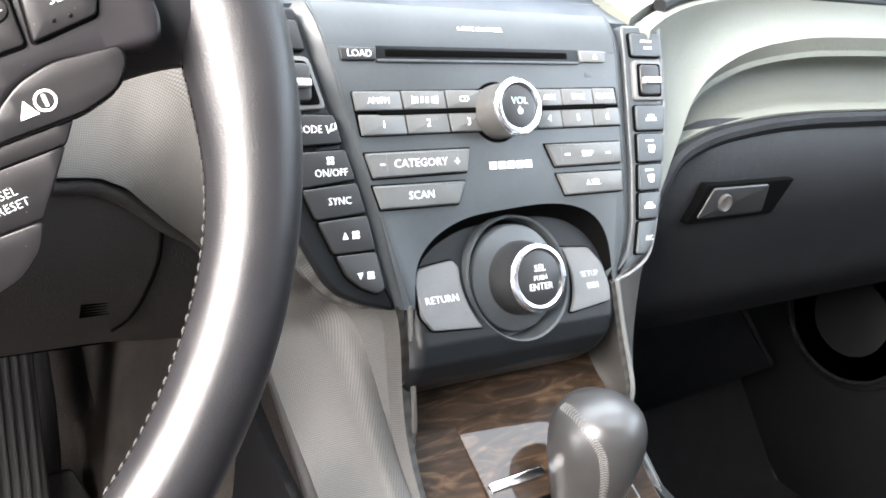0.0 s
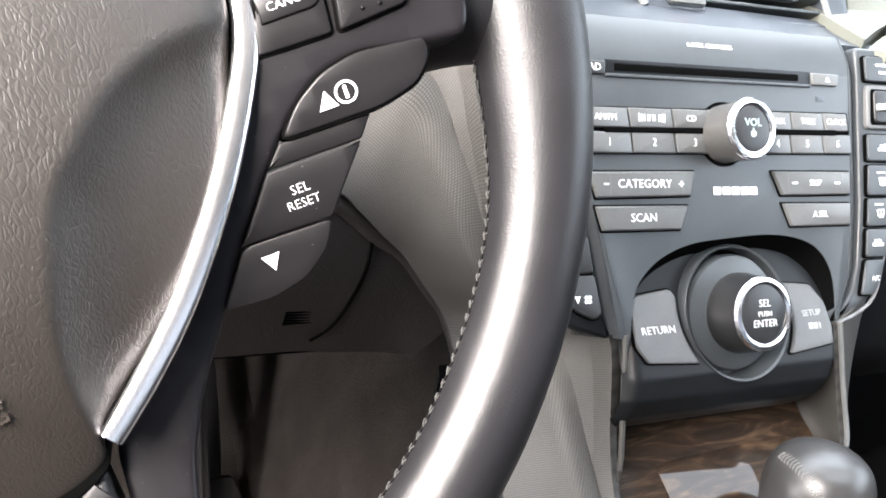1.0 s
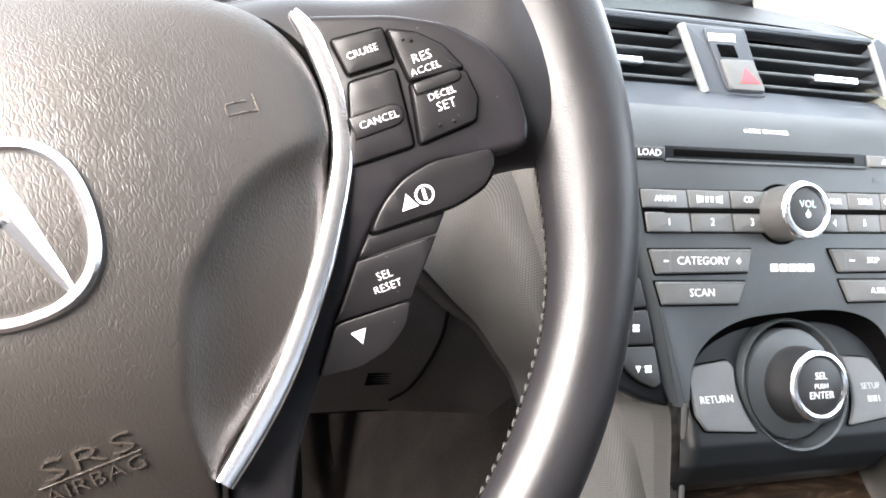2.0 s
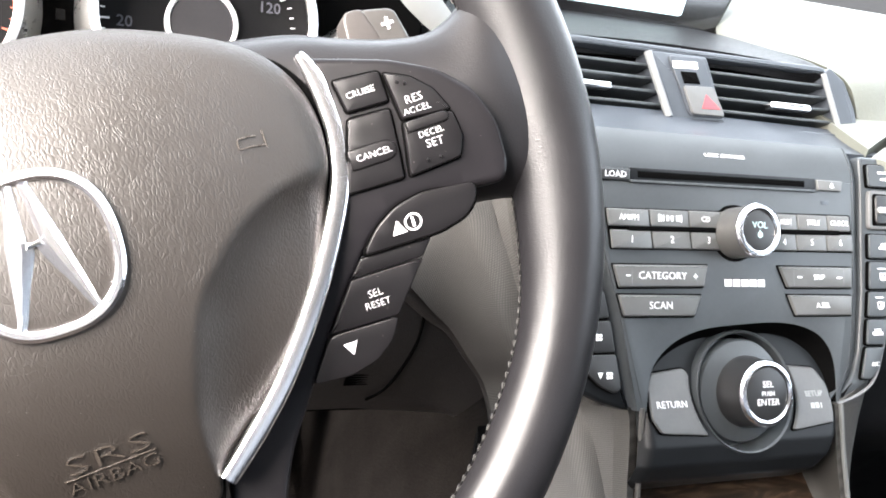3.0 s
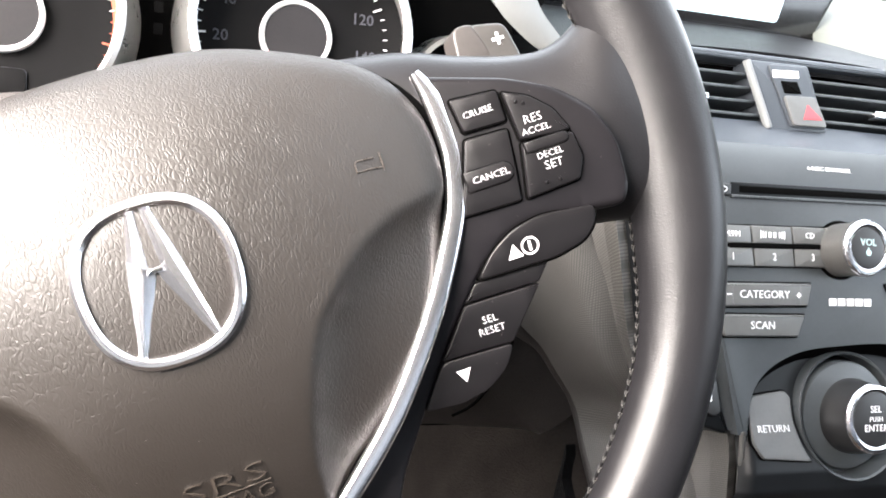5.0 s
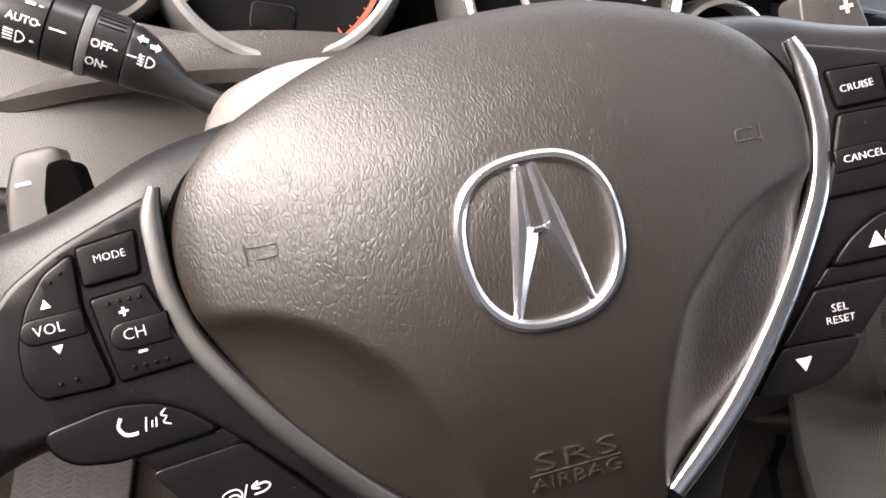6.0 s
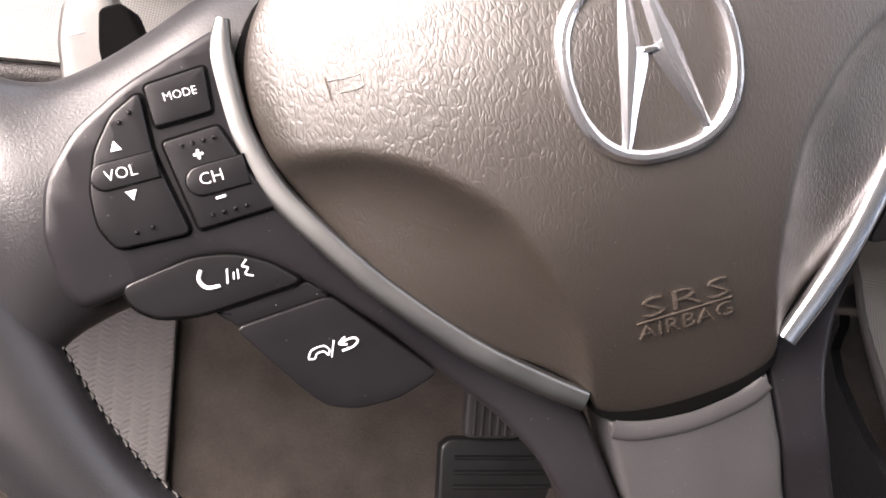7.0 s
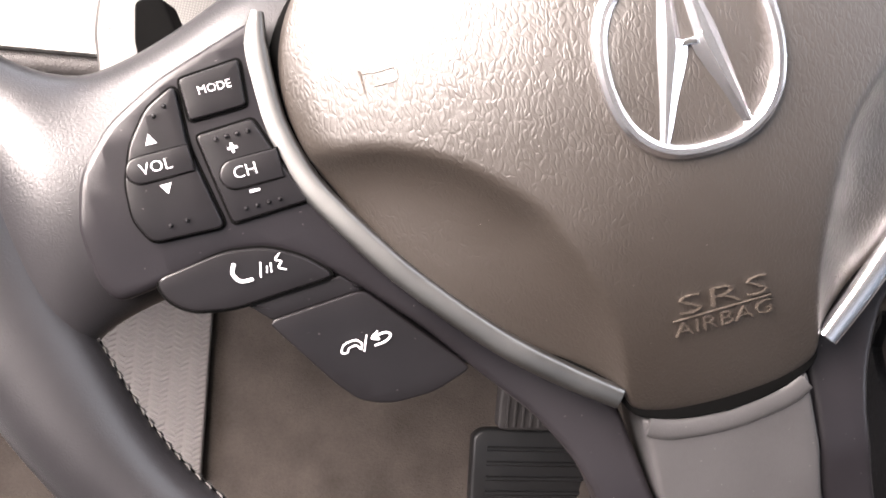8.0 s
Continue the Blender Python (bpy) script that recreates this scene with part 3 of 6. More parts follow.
def dent_depth(x, y):
    """How far a point lies past the crease of the thumb hollow, in metres."""
    p = Vector((abs(x), y))
    best, s = 1e9, 0
    for a, b in zip(DENT_LINE, DENT_LINE[1:]):
        ab = b - a
        t = max(0.0, min(1.0, (p - a).dot(ab) / ab.length_squared))
        q = a + ab * t
        d = (p - q).length
        if d < best:
            best, s = d, ab.x * (p.y - a.y) - ab.y * (p.x - a.x)
    return best if s > 0 else -best


def pad_height(x, y):
    h = 0.0235 - 2.1 * x * x - 3.0 * (y + 0.010) ** 2 - 6.0 * max(0.0, y - 0.012) ** 2
    if y < -0.010:
        d = dent_depth(x, y)
        soft = max(0.0, d + 0.002)
        past = soft * soft / (soft + 0.0010)
        h -= 0.0088 * (1 - math.exp(-past / 0.0065)) - 0.07 * past
    return h


def pad_mesh():
    half = smooth_line(PAD_EDGE, 7)
    ring = [Vector(p) for p in half] + [Vector((-p.x, p.y)) for p in reversed(half[1:-1])]
    c = Vector((0.0, -0.018))
    # the rolled edge reaches a little past the outline of the crown
    ring = [p + (p - c).normalized() * (0.0014 + (0.0032 if p.x > 0 else 0.0002) * max(0.0, 1 - ((p.y + 0.052) / 0.034) ** 2)) * max(0.0, min(1.0, (p.y + 0.086) / 0.012)) for p in ring]
    loops = []
    fr = [0.02 + 0.96 * (i / 46) for i in range(47)]

    def rolled(q, f, dz):
        """The crown's height less the roll of its edge, which is broad at the top and tight beside the lower trim."""
        broad = max(0.0, min(1.0, (q.y + 0.045) / 0.03))
        return pad_height(q.x, q.y) - dz - 0.0030 * (0.12 + 0.88 * broad) * max(0.0, (f - 0.90) / 0.10) ** 2

    for f in fr:
        loops.append([(q.x, q.y, rolled(q, f, 0.0)) for q in (c + (p - c) * f for p in ring)])
    for f, dz in ((0.988, 0.0003), (0.995, 0.0011), (1.0, 0.0026), (1.002, 0.006), (1.0, 0.020)):
        loops.append([(q.x, q.y, rolled(q, f, dz)) for q in (c + (p - c) * f for p in ring)])
    return loft(loops)


pad = part("airbag_cover", pad_mesh(), PAD, wheel, "brown-grey wrinkle-grained vinyl airbag cover", sharp=1.2)
half = [Vector(p) for p in smooth_line(PAD_EDGE, 4)]
ring_line = half + [Vector((-p.x, p.y)) for p in reversed(half[1:-1])]
mid = Vector((0.0, -0.018))
# black flange added round the cover to darken the gap beside it
part("hub_gap_shade", prism([p + (p - mid).normalized() * (0.0012 + 0.0032 * max(0.0, 1 - ((p.y - 0.002) / 0.026) ** 2) - 0.0030 * max(0.0, min(1.0, (p.y - 0.026) / 0.006))) for p in reversed(ring_line)], -0.045, 0.0012, 0.0006), GAP, wheel, "black flange that stands for the shaded gap round the airbag cover")


def on_pad(extra):
    return lambda x, y: pad_height(x, y) + extra


# moulded words and horn signs
words = moved(lettering("SRS", 0.0074, 0.0006, -0.022, 2.1), 0.0005, -0.0668, 0.0, 0, on_pad(0.0004))
part("moulded_word", words, PAD_SMOOTH_GLINT, pad, "raised moulded letters")
words = moved(lettering("AIRBAG", 0.0054, 0.0006, -0.020, 1.32), 0.0002, -0.0728, 0.0, 0, on_pad(0.0004))
part("moulded_word", words, PAD_SMOOTH_GLINT, pad, "raised moulded letters")
part("moulded_bar", moved(bars([(0.0, -0.0700, 0.0245, 0.0005, 0)], 0.0006), lift=on_pad(0.0003)), PAD_SMOOTH_GLINT, pad)
for side in (1, -1):
    sign = []
    sign.append(sweep([(-0.0036, 0.0026, 0), (-0.0036, -0.0026, 0)], 0.00024, 6, up=(1, 0, 0.1)))
    sign.append(sweep([(-0.0034, 0.0018, 0), (0.0, 0.0014, 0), (0.0042, 0.0014, 0)], 0.00024, 6))
    sign.append(sweep(smooth_line([(-0.0014, -0.0014, 0), (0.0022, -0.0016, 0), (0.0040, -0.0012, 0), (0.0042, 0.0014, 0)], 4), 0.00024, 6))
    part("horn_sign", moved(joined(sign), side * 0.0640, 0.0022, 0, 180 if side > 0 else 0, on_pad(0.0002)), PAD_SMOOTH_GLINT, pad, "moulded horn sign")

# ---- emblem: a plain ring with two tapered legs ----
EC = (0.0022, -0.0110)
emblem = part("emblem", moved(prism([(0.0196 * math.copysign(abs(math.cos(a)) ** 0.8, math.cos(a)), 0.0196 * math.copysign(abs(math.sin(a)) ** 0.8, math.sin(a))) for a in [2 * math.pi * i / 64 for i in range(64)]], -0.004, 0.0003, 0.0003), EC[0], EC[1], 0, 0, on_pad(0.0)), PAD, wheel, "chrome ring emblem with two tapered legs")


def emblem_ring():
    loops = []
    n = 96
    for i in range(n + 1):
        a = 2 * math.pi * i / n
        c, s = math.cos(a), math.sin(a)
        e = 0.80
        r = Vector((math.copysign(abs(c) ** e, c), math.copysign(abs(s) ** e, s)))
        narrow = 1.0 - 0.05 * (r.y < 0) * abs(r.y)
        lp = []
        for k in range(10):
            b = 2 * math.pi * k / 10
            rad = 0.0197 + 0.0017 * math.cos(b)
            lp.append((EC[0] + r.x * rad * narrow * 0.985, EC[1] + r.y * rad * 1.035, pad_height(EC[0], EC[1]) - 0.0004 + 0.0018 * math.sin(b) - 3.0 * (r.y * 0.0197) ** 2 * 0.6))
        loops.append(lp)
    return loft(loops, caps=False)


part("ring", emblem_ring(), SILVER, emblem)


def emblem_leg(side):
    """A faceted wedge with a ridge, from the ring's top to its foot."""
    x0, y0 = EC
    tip_t, mid_o, foot, notch, mid_i = (0.0006, 0.0190), (0.0066, 0.0040), (0.0101, -0.0178), (0.0, 0.0020), (0.0018, 0.0165)
    outer = [tip_t, (0.0030, 0.0185), (0.0068, 0.0042), (0.0108, -0.0172), (0.0092, -0.0180), (0.0008, 0.0004), (0.0002, 0.0032), (0.0016, 0.0034)]
    ridge = [(0.0018, 0.0180), (0.0024, 0.0170), (0.0048, 0.0046), (0.0102, -0.0172), (0.0098, -0.0172), (0.0032, 0.0022), (0.0030, 0.0040), (0.0030, 0.0044)]
    lo = [(x0 + side * x, y0 + y * 1.035, pad_height(x0 + side * x, y0 + y) + 0.0002) for x, y in outer]
    hi = [(x0 + side * x, y0 + y * 1.035, pad_height(x0 + side * x, y0 + y) + 0.0014) for x, y in ridge]
    return loft([lo, hi])


for side in (1, -1):
    part("leg", emblem_leg(side), SILVER, emblem, sharp=0.25)
part("crossbar", moved(prism([(-0.0022, 0.0), (0.0022, 0.0), (0.0016, 0.0014), (-0.0016, 0.0014)], -0.001, 0.0014, 0.0003), EC[0], EC[1] + 0.0022, 0, 0, on_pad(0.0)), CHROME, emblem)


# ---- wheel buttons ----
def button(name, outline, side, height, mat, label, corner=0.0010, depth=0.006, bevel=0.0005, gap=True):
    pts = [Vector(p) for p in (outline if side > 0 else mirrored(outline))]
    pts = rounded(pts, corner, 4)
    if gap:
        # nearly flush black plate that stands for the shade in the gap
        part("button_gap_shade", prism(inset(pts, -0.0006), -0.004, min(0.0013, height - 0.0006), 0.0001, lift=low_lift), GAP, wheel)
    return part(name, prism(pts, -depth, height, bevel, lift=low_lift), mat, wheel, label)


def legend(text, x, y, size, parent, height, squeeze=0.98, bold=-0.020, turn=0):
    return part("legend", moved(lettering(text, size, 0.00012, bold, squeeze), x, y, height, turn, low_lift), LEGEND, parent, "white lettering")


def marks(specs, parent, height, mat=None, lift=low_lift):
    for k, spec in enumerate(specs):
        part("mark", moved(bars([spec], 0.00025), 0, 0, height + 0.00006 * k, 0, lift), mat or LEGEND, parent, "small white sign")


def dots(pts, parent, height):
    for x, y in pts:
        part("raised_dot", lathe([(0.00055, 0.0), (0.00050, 0.0004), (0.0002, 0.0008)], 8, None, (x, y, height + low_lift(x, y))), BUTTON, parent)


def triangle(x, y, size, up, parent, height):
    s = size if up else -size
    pts = [(x - size * 0.55, y - s * 0.45), (x + size * 0.55, y - s * 0.45), (x, y + s * 0.55)]
    return part("arrow", prism(pts, height - 0.0003, height + 0.0002, 0.0001, lift=low_lift), LEGEND, parent, "white arrow")


def raised_pill(side, x0, x1, y0, y1, parent, height):
    """A shallow raised tongue across a rocker, round at its outer end."""
    r = (y1 - y0) / 2
    pts = [(x0, y0), (x1 - r, y0)] + [(x1 - r + r * math.sin(math.pi * k / 8), (y0 + y1) / 2 - r * math.cos(math.pi * k / 8)) for k in range(1, 8)] + [(x1 - r, y1), (x0, y1)]
    pts = pts if side > 0 else mirrored(pts)
    part("tongue_edge", prism(inset([Vector(p) for p in pts], -0.00025), height - 0.0006, height + 0.00012, 0.00005, lift=low_lift), GAP, parent)
    return part("tongue", prism(pts, height - 0.0006, height + 0.0006, 0.0004, lift=low_lift), BUTTON, parent, "shallow raised tongue")


SMALL = [(0.0932, 0.0135), (0.1068, 0.0122), (0.1070, 0.0028), (0.0944, 0.0032)]
LARGE = [(0.0940, 0.0012), (0.1066, 0.0005), (0.1045, -0.0206), (0.0872, -0.0202)]
CURVED = [(0.1080, 0.0126), (0.1150, 0.0090), (0.1205, 0.0022), (0.1238, -0.0060), (0.1245, -0.0140), (0.1222, -0.0198), (0.1064, -0.0208), (0.1090, -0.0012)]
UPPER_HALF = [(0.1080, 0.0112), (0.1150, 0.0078), (0.1205, 0.0022), (0.1236, -0.0052), (0.1092, -0.0040), (0.1090, -0.0012)]
LOWER_HALF = [(0.1091, -0.0046), (0.1238, -0.0060), (0.1246, -0.0140), (0.1222, -0.0198), (0.1064, -0.0208)]
WING = [(0.1246, -0.0282), (0.1236, -0.0335), (0.1195, -0.0376), (0.1105, -0.0398), (0.0858, -0.0394), (0.0920, -0.0325), (0.0995, -0.0280), (0.1085, -0.0262)]
LINK = [(0.1075, -0.0402), (0.0852, -0.0398), (0.0806, -0.0448), (0.1035, -0.0452)]
SEL = [(0.1030, -0.0456), (0.0802, -0.0452), (0.0694, -0.0592), (0.0910, -0.0600)]
DOWN = [(0.0908, -0.0604), (0.0692, -0.0596), (0.0598, -0.0724), (0.0718, -0.0735), (0.0806, -0.0716), (0.0872, -0.0668)]
LOWER_L = [(0.1043, -0.0452), (0.0808, -0.0447), (0.0600, -0.0728), (0.0712, -0.0756), (0.0820, -0.0748), (0.0892, -0.0712), (0.0938, -0.0645)]

b = button("button", SMALL, 1, 0.0022, BUTTON, "dark cruise control button with white lettering")
legend("CRUISE", 0.0998, 0.0078, 0.0028, b, 0.0023)
b = button("button", LARGE, 1, 0.0022, BUTTON, "dark cancel button with white lettering")
legend("CANCEL", 0.0978, -0.0110, 0.0029, b, 0.0028)
raised_pill(1, 0.0905, 0.1046, -0.0140, -0.0080, b, 0.0021)
b = button("rocker", UPPER_HALF, 1, 0.0026, BUTTON, "dark curved rocker half with white lettering")
legend("RES", 0.1140, 0.0012, 0.0036, b, 0.0027)
legend("ACCEL", 0.1140, -0.0022, 0.0028, b, 0.0027)
dots([(0.1108, 0.0072), (0.1128, 0.0062)], b, 0.0026)
b = button("rocker", LOWER_HALF, 1, 0.0026, BUTTON, "dark curved rocker half with white lettering")
legend("DECEL", 0.1158, -0.0100, 0.0027, b, 0.0027)
legend("SET", 0.1160, -0.0132, 0.0036, b, 0.0027)
dots([(0.1125, -0.0178), (0.1165, -0.0180)], b, 0.0026)
raised_pill(1, 0.1094, 0.1222, -0.0082, -0.0050, b, 0.0025)
b = button("wing_button", WING, 1, 0.0012, BUTTON, "dark information button on a wing below the spoke", corner=0.003, depth=0.009)
triangle(0.0985, -0.0345, 0.0042, True, b, 0.0013)


def ring_sign(x, y, r, parent, height):
    n = 40
    bm = bmesh.new()
    loops = []
    for i in range(n + 1):
        a = 2 * math.pi * i / n
        loops.append([(x + (r + 0.0003 * math.cos(q)) * math.cos(a), y + (r + 0.0003 * math.cos(q)) * math.sin(a), height + 0.0002 + low_lift(x + r * math.cos(a), y + r * math.sin(a)) + 0.0001 * math.sin(q)) for q in (0, 1.57, 3.14, 4.71)])
    loft(loops, caps=False, bm=bm)
    return part("ring_sign", bm, LEGEND, parent, "white information sign")


ring_sign(0.1032, -0.0340, 0.0024, b, 0.0014)
legend("i", 0.1032, -0.0340, 0.0042, b, 0.0014, bold=0.05)
button("link", LINK, 1, -0.0002, BUTTON, "dark bridge piece", corner=0.0006, depth=0.008, gap=False)
b = button("wing_button", SEL, 1, 0.0012, BUTTON, "dark select button with white lettering", corner=0.0006, depth=0.009, gap=False)
legend("SEL", 0.0860, -0.0512, 0.0033, b, 0.0013)
legend("RESET", 0.0858, -0.0546, 0.0031, b, 0.0013)
b = button("wing_button", DOWN, 1, 0.0012, BUTTON, "dark down button with a white arrow", corner=0.0022, depth=0.009, gap=False)
triangle(0.0743, -0.0652, 0.0040, False, b, 0.0013)

b = button("button", [(x, y + 0.0013) for x, y in SMALL], -1, 0.0022, BUTTON, "dark audio mode button with white lettering")
legend("MODE", -0.0998, 0.0100, 0.0027, b, 0.0023)
b = button("rocker", LARGE, -1, 0.0022, BUTTON, "dark channel rocker with raised dots")
legend("CH", -0.0985, -0.0098, 0.0040, b, 0.0028)
marks([(-0.0998, -0.0040, 0.0022, 0.0006, 0), (-0.0998, -0.0040, 0.0006, 0.0022, 0), (-0.0978, -0.0146, 0.0022, 0.0006, 0)], b, 0.0022)
dots([(-0.0955 - 0.0024 * k, -0.0012) for k in range(4)] + [(-0.0930 - 0.0026 * k, -0.0180) for k in range(4)], b, 0.0022)
raised_pill(-1, 0.0905, 0.1042, -0.0134, -0.0066, b, 0.0021)
b = button("rocker", CURVED, -1, 0.0026, BUTTON, "dark volume rocker with raised dots", corner=0.002)
legend("VOL", -0.1164, -0.0038, 0.0037, b, 0.0032)
triangle(-0.1160, 0.0022, 0.0022, True, b, 0.0027)
triangle(-0.1156, -0.0090, 0.0022, False, b, 0.0027)
dots([(-0.1112, 0.0086), (-0.1138, 0.0070), (-0.1136, -0.0170), (-0.1172, -0.0172)], b, 0.0026)
raised_pill(-1, 0.1088, 0.1228, -0.0068, -0.0008, b, 0.0025)
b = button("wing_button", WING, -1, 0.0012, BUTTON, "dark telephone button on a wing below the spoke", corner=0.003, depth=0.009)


def line_sign(lines, parent, height, r=0.00020):
    out = [sweep(smooth_line([(x, y, 0) for x, y in ln], 4), r, 6) for ln in lines]
    return part("sign", moved(joined(out), 0, 0, height, 0, low_lift), LEGEND, parent, "white handset sign")


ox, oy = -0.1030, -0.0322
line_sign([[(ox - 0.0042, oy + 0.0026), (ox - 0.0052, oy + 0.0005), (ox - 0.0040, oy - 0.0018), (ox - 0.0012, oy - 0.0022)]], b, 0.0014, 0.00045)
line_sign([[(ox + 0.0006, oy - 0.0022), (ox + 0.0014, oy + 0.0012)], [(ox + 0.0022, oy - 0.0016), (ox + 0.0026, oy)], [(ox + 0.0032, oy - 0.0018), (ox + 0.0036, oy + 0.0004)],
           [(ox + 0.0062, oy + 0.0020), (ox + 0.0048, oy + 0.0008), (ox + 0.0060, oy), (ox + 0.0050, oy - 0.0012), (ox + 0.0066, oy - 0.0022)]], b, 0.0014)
button("link", LINK, -1, -0.0002, BUTTON, "dark bridge piece", corner=0.0006, depth=0.008, gap=False)
b = button("wing_button", LOWER_L, -1, 0.0012, BUTTON, "dark hang-up button with a white sign", corner=0.0025, depth=0.009, gap=False)
ox, oy = -0.0838, -0.0575
line_sign([[(ox - 0.0062, oy - 0.0006), (ox - 0.0050, oy + 0.0012), (ox - 0.0020, oy + 0.0014), (ox - 0.0008, oy)], [(ox - 0.0062, oy - 0.0006), (ox - 0.0048, oy - 0.0010), (ox - 0.0040, oy), (ox - 0.0022, oy), (ox - 0.0014, oy - 0.0012), (ox - 0.0008, oy)],
           [(ox - 0.0008, oy - 0.0020), (ox + 0.0008, oy + 0.0018)]], b, 0.0014, 0.00020)
line_sign([[(ox + 0.0022, oy + 0.0006), (ox + 0.0050, oy + 0.0010), (ox + 0.0064, oy), (ox + 0.0050, oy - 0.0012), (ox + 0.0020, oy - 0.0014)], [(ox + 0.0036, oy + 0.0018), (ox + 0.0018, oy + 0.0006), (ox + 0.0036, oy - 0.0002)]], b, 0.0014, 0.00028)


# ---- paddle shifters behind the spokes ----
for side in (1, -1):
    tilt = (lambda x, y: 0.10 * (abs(x) - 0.12))
    out = [(0.1180, 0.0402), (0.1300, 0.0378), (0.1325, 0.0250), (0.1340, 0.0020), (0.1160, 0.0020)] if side > 0 else [(0.1150, 0.0450), (0.1270, 0.0448), (0.1315, 0.0350), (0.1370, 0.0020), (0.1170, 0.0020)]
    paddle = part("paddle_shifter", prism(rounded(out if side > 0 else mirrored(out), 0.003, 5), -0.0420, -0.0300, 0.0012, lift=tilt), PADDLE, wheel, "grey satin plastic gear paddle behind the wheel")
    cx, cy = (0.1262, 0.0330) if side > 0 else (-0.1262, 0.0358)
    marks([(cx, cy, 0.0042, 0.0011, 0)] + ([(cx, cy, 0.0011, 0.0042, 0)] if side > 0 else []), paddle, -0.0299, lift=tilt)
    inner = [(0.1115, 0.0385), (0.1135, 0.0404), (0.1190, 0.0404), (0.1225, 0.0300), (0.1225, 0.0020), (0.1080, 0.0020)]
    # same shank twice: right coloured as lit, left black as in shade
    part("paddle_shank", prism(rounded(inner if side > 0 else mirrored(inner), 0.002, 4), -0.0430, -0.0296, 0.001), EDGE_GREY if side > 0 else GAP, wheel, "inner face of the gear paddle")

# ---- centre stack: audio panel ----
def flat_part(name, pts, z0, z1, mat, parent, label="", corner=0.0012, bevel=0.0006, lift=None):
    return part(name, prism(rounded(pts, corner, 4), z0, z1, bevel, lift=lift), mat, parent, label)


def word(text, x, y, size, parent, z, squeeze=1.04, bold=-0.006, mat=None, lift=None, turn=0):
    return part("legend", moved(lettering(text, size, 0.0001, bold, squeeze), x, y, z, turn, lift), mat or STACK_LEGEND, parent, "white lettering")


def plain_bars(specs, parent, z, mat=None, lift=None, label="small white mark"):
    for k, spec in enumerate(specs):
        part("mark", moved(bars([spec], 0.0002), 0, 0, z + 0.00005 * (k % 3), 0, lift), mat or STACK_LEGEND, parent, label)


audio = thing("audio_panel", STACK, "dark satin plastic car radio panel with grey buttons", "car radio")
ARCH = [(0.0808, -0.0640), (0.0806, -0.0470), (0.0770, -0.0350), (0.0690, -0.0265), (0.0560, -0.0215), (0.0380, -0.0195), (0.0138, -0.0205), (-0.0100, -0.0228), (-0.0270, -0.0285), (-0.0385, -0.0370), (-0.0440, -0.0470), (-0.0465, -0.0640)]
LEFT_EDGE = [(-0.0918, 0.0815), (-0.0822, 0.0421), (-0.0759, 0.0166), (-0.0659, -0.0227), (-0.0562, -0.0618)]
RIGHT_EDGE = [(0.1064, 0.0815), (0.1072, 0.0587), (0.1064, 0.0270), (0.1056, -0.0047), (0.1020, -0.0364), (0.0970, -0.0504), (0.0850, -0.0638)]


def crown_drop(x, y):
    """The faceplate rolls back towards its upper edge."""
    return -0.0058 * (max(0.0, y - 0.0600) / 0.0215) ** 2


plate_loop = [Vector(p) for p in [(-0.0520, -0.0635)] + [(x + 0.0062, y) for x, y in reversed(LEFT_EDGE[1:-1])] + [(-0.0804, 0.0600), (0.0982, 0.0600)] + [(x - 0.0090, y) for x, y in RIGHT_EDGE[1:-1]] + [(0.0825, -0.0640)] + [p.to_2d() for p in smooth_line(ARCH, 4)]]
part("faceplate", prism(plate_loop, -0.030, 0.0, 0.0002), STACK_PLASTIC, audio, "dark blue-grey satin faceplate")


def crown(u, v):
    x0, x1 = -0.0804 - 0.0052 * v, 0.0982 - 0.0008 * v
    y = 0.0600 + 0.0215 * v
    return (x0 + (x1 - x0) * u, y, crown_drop(0, y))


part("faceplate_crown", sheet(crown, 12, 14, 0.020), STACK_PLASTIC, audio, "upper edge of the faceplate that rolls back")
# rounded shoulders down both sides
for sgn, line, w in ((-1, LEFT_EDGE, 0.0078), (1, RIGHT_EDGE, 0.0105)):
    prof = [(w, -0.0010), (w * 0.98, 0.0003), (w * 0.92, 0.0001), (w * 0.85, -0.0005), (w * 0.55, -0.0026), (w * 0.25, -0.0049), (0.0, -0.0068), (0.0, -0.0160), (w, -0.0160)]
    loops = [[(p.x - sgn * d, p.y, z + crown_drop(0, p.y)) for d, z in prof] for p in smooth_line(line, 8)]
    part("side_bevel", loft(loops), STACK_PLASTIC, audio, "rounded satin shoulder of the faceplate")

flat_part("slot_step", [(-0.0550, 0.0524), (0.0690, 0.0533), (0.0690, 0.0548), (-0.0550, 0.0540)], -0.002, 0.0012, STACK_PLASTIC, audio, "lower lip of the disc slot", 0.0004, 0.0005)
flat_part("slot_recess", [(-0.0548, 0.0540), (0.0692, 0.0549), (0.0692, 0.0612), (-0.0548, 0.0603)], -0.002, 0.0003, DARKENED_PLASTIC, audio, "", 0.0004, 0.0001)
slot = flat_part("disc_slot", [(-0.0498, 0.0553), (0.0612, 0.0561), (0.0613, 0.0594), (-0.0498, 0.0587)], -0.004, 0.0007, GAP, audio, "narrow black disc slot", 0.0006, 0.0002)
b = flat_part("button", [(-0.0732, 0.0530), (-0.0555, 0.0533), (-0.0550, 0.0592), (-0.0740, 0.0590)], -0.002, 0.0014, KNOB_RUBBER, audio, "black load button with white lettering", 0.0008)
word("LOAD", -0.0640, 0.0562, 0.0046, b, 0.0015)
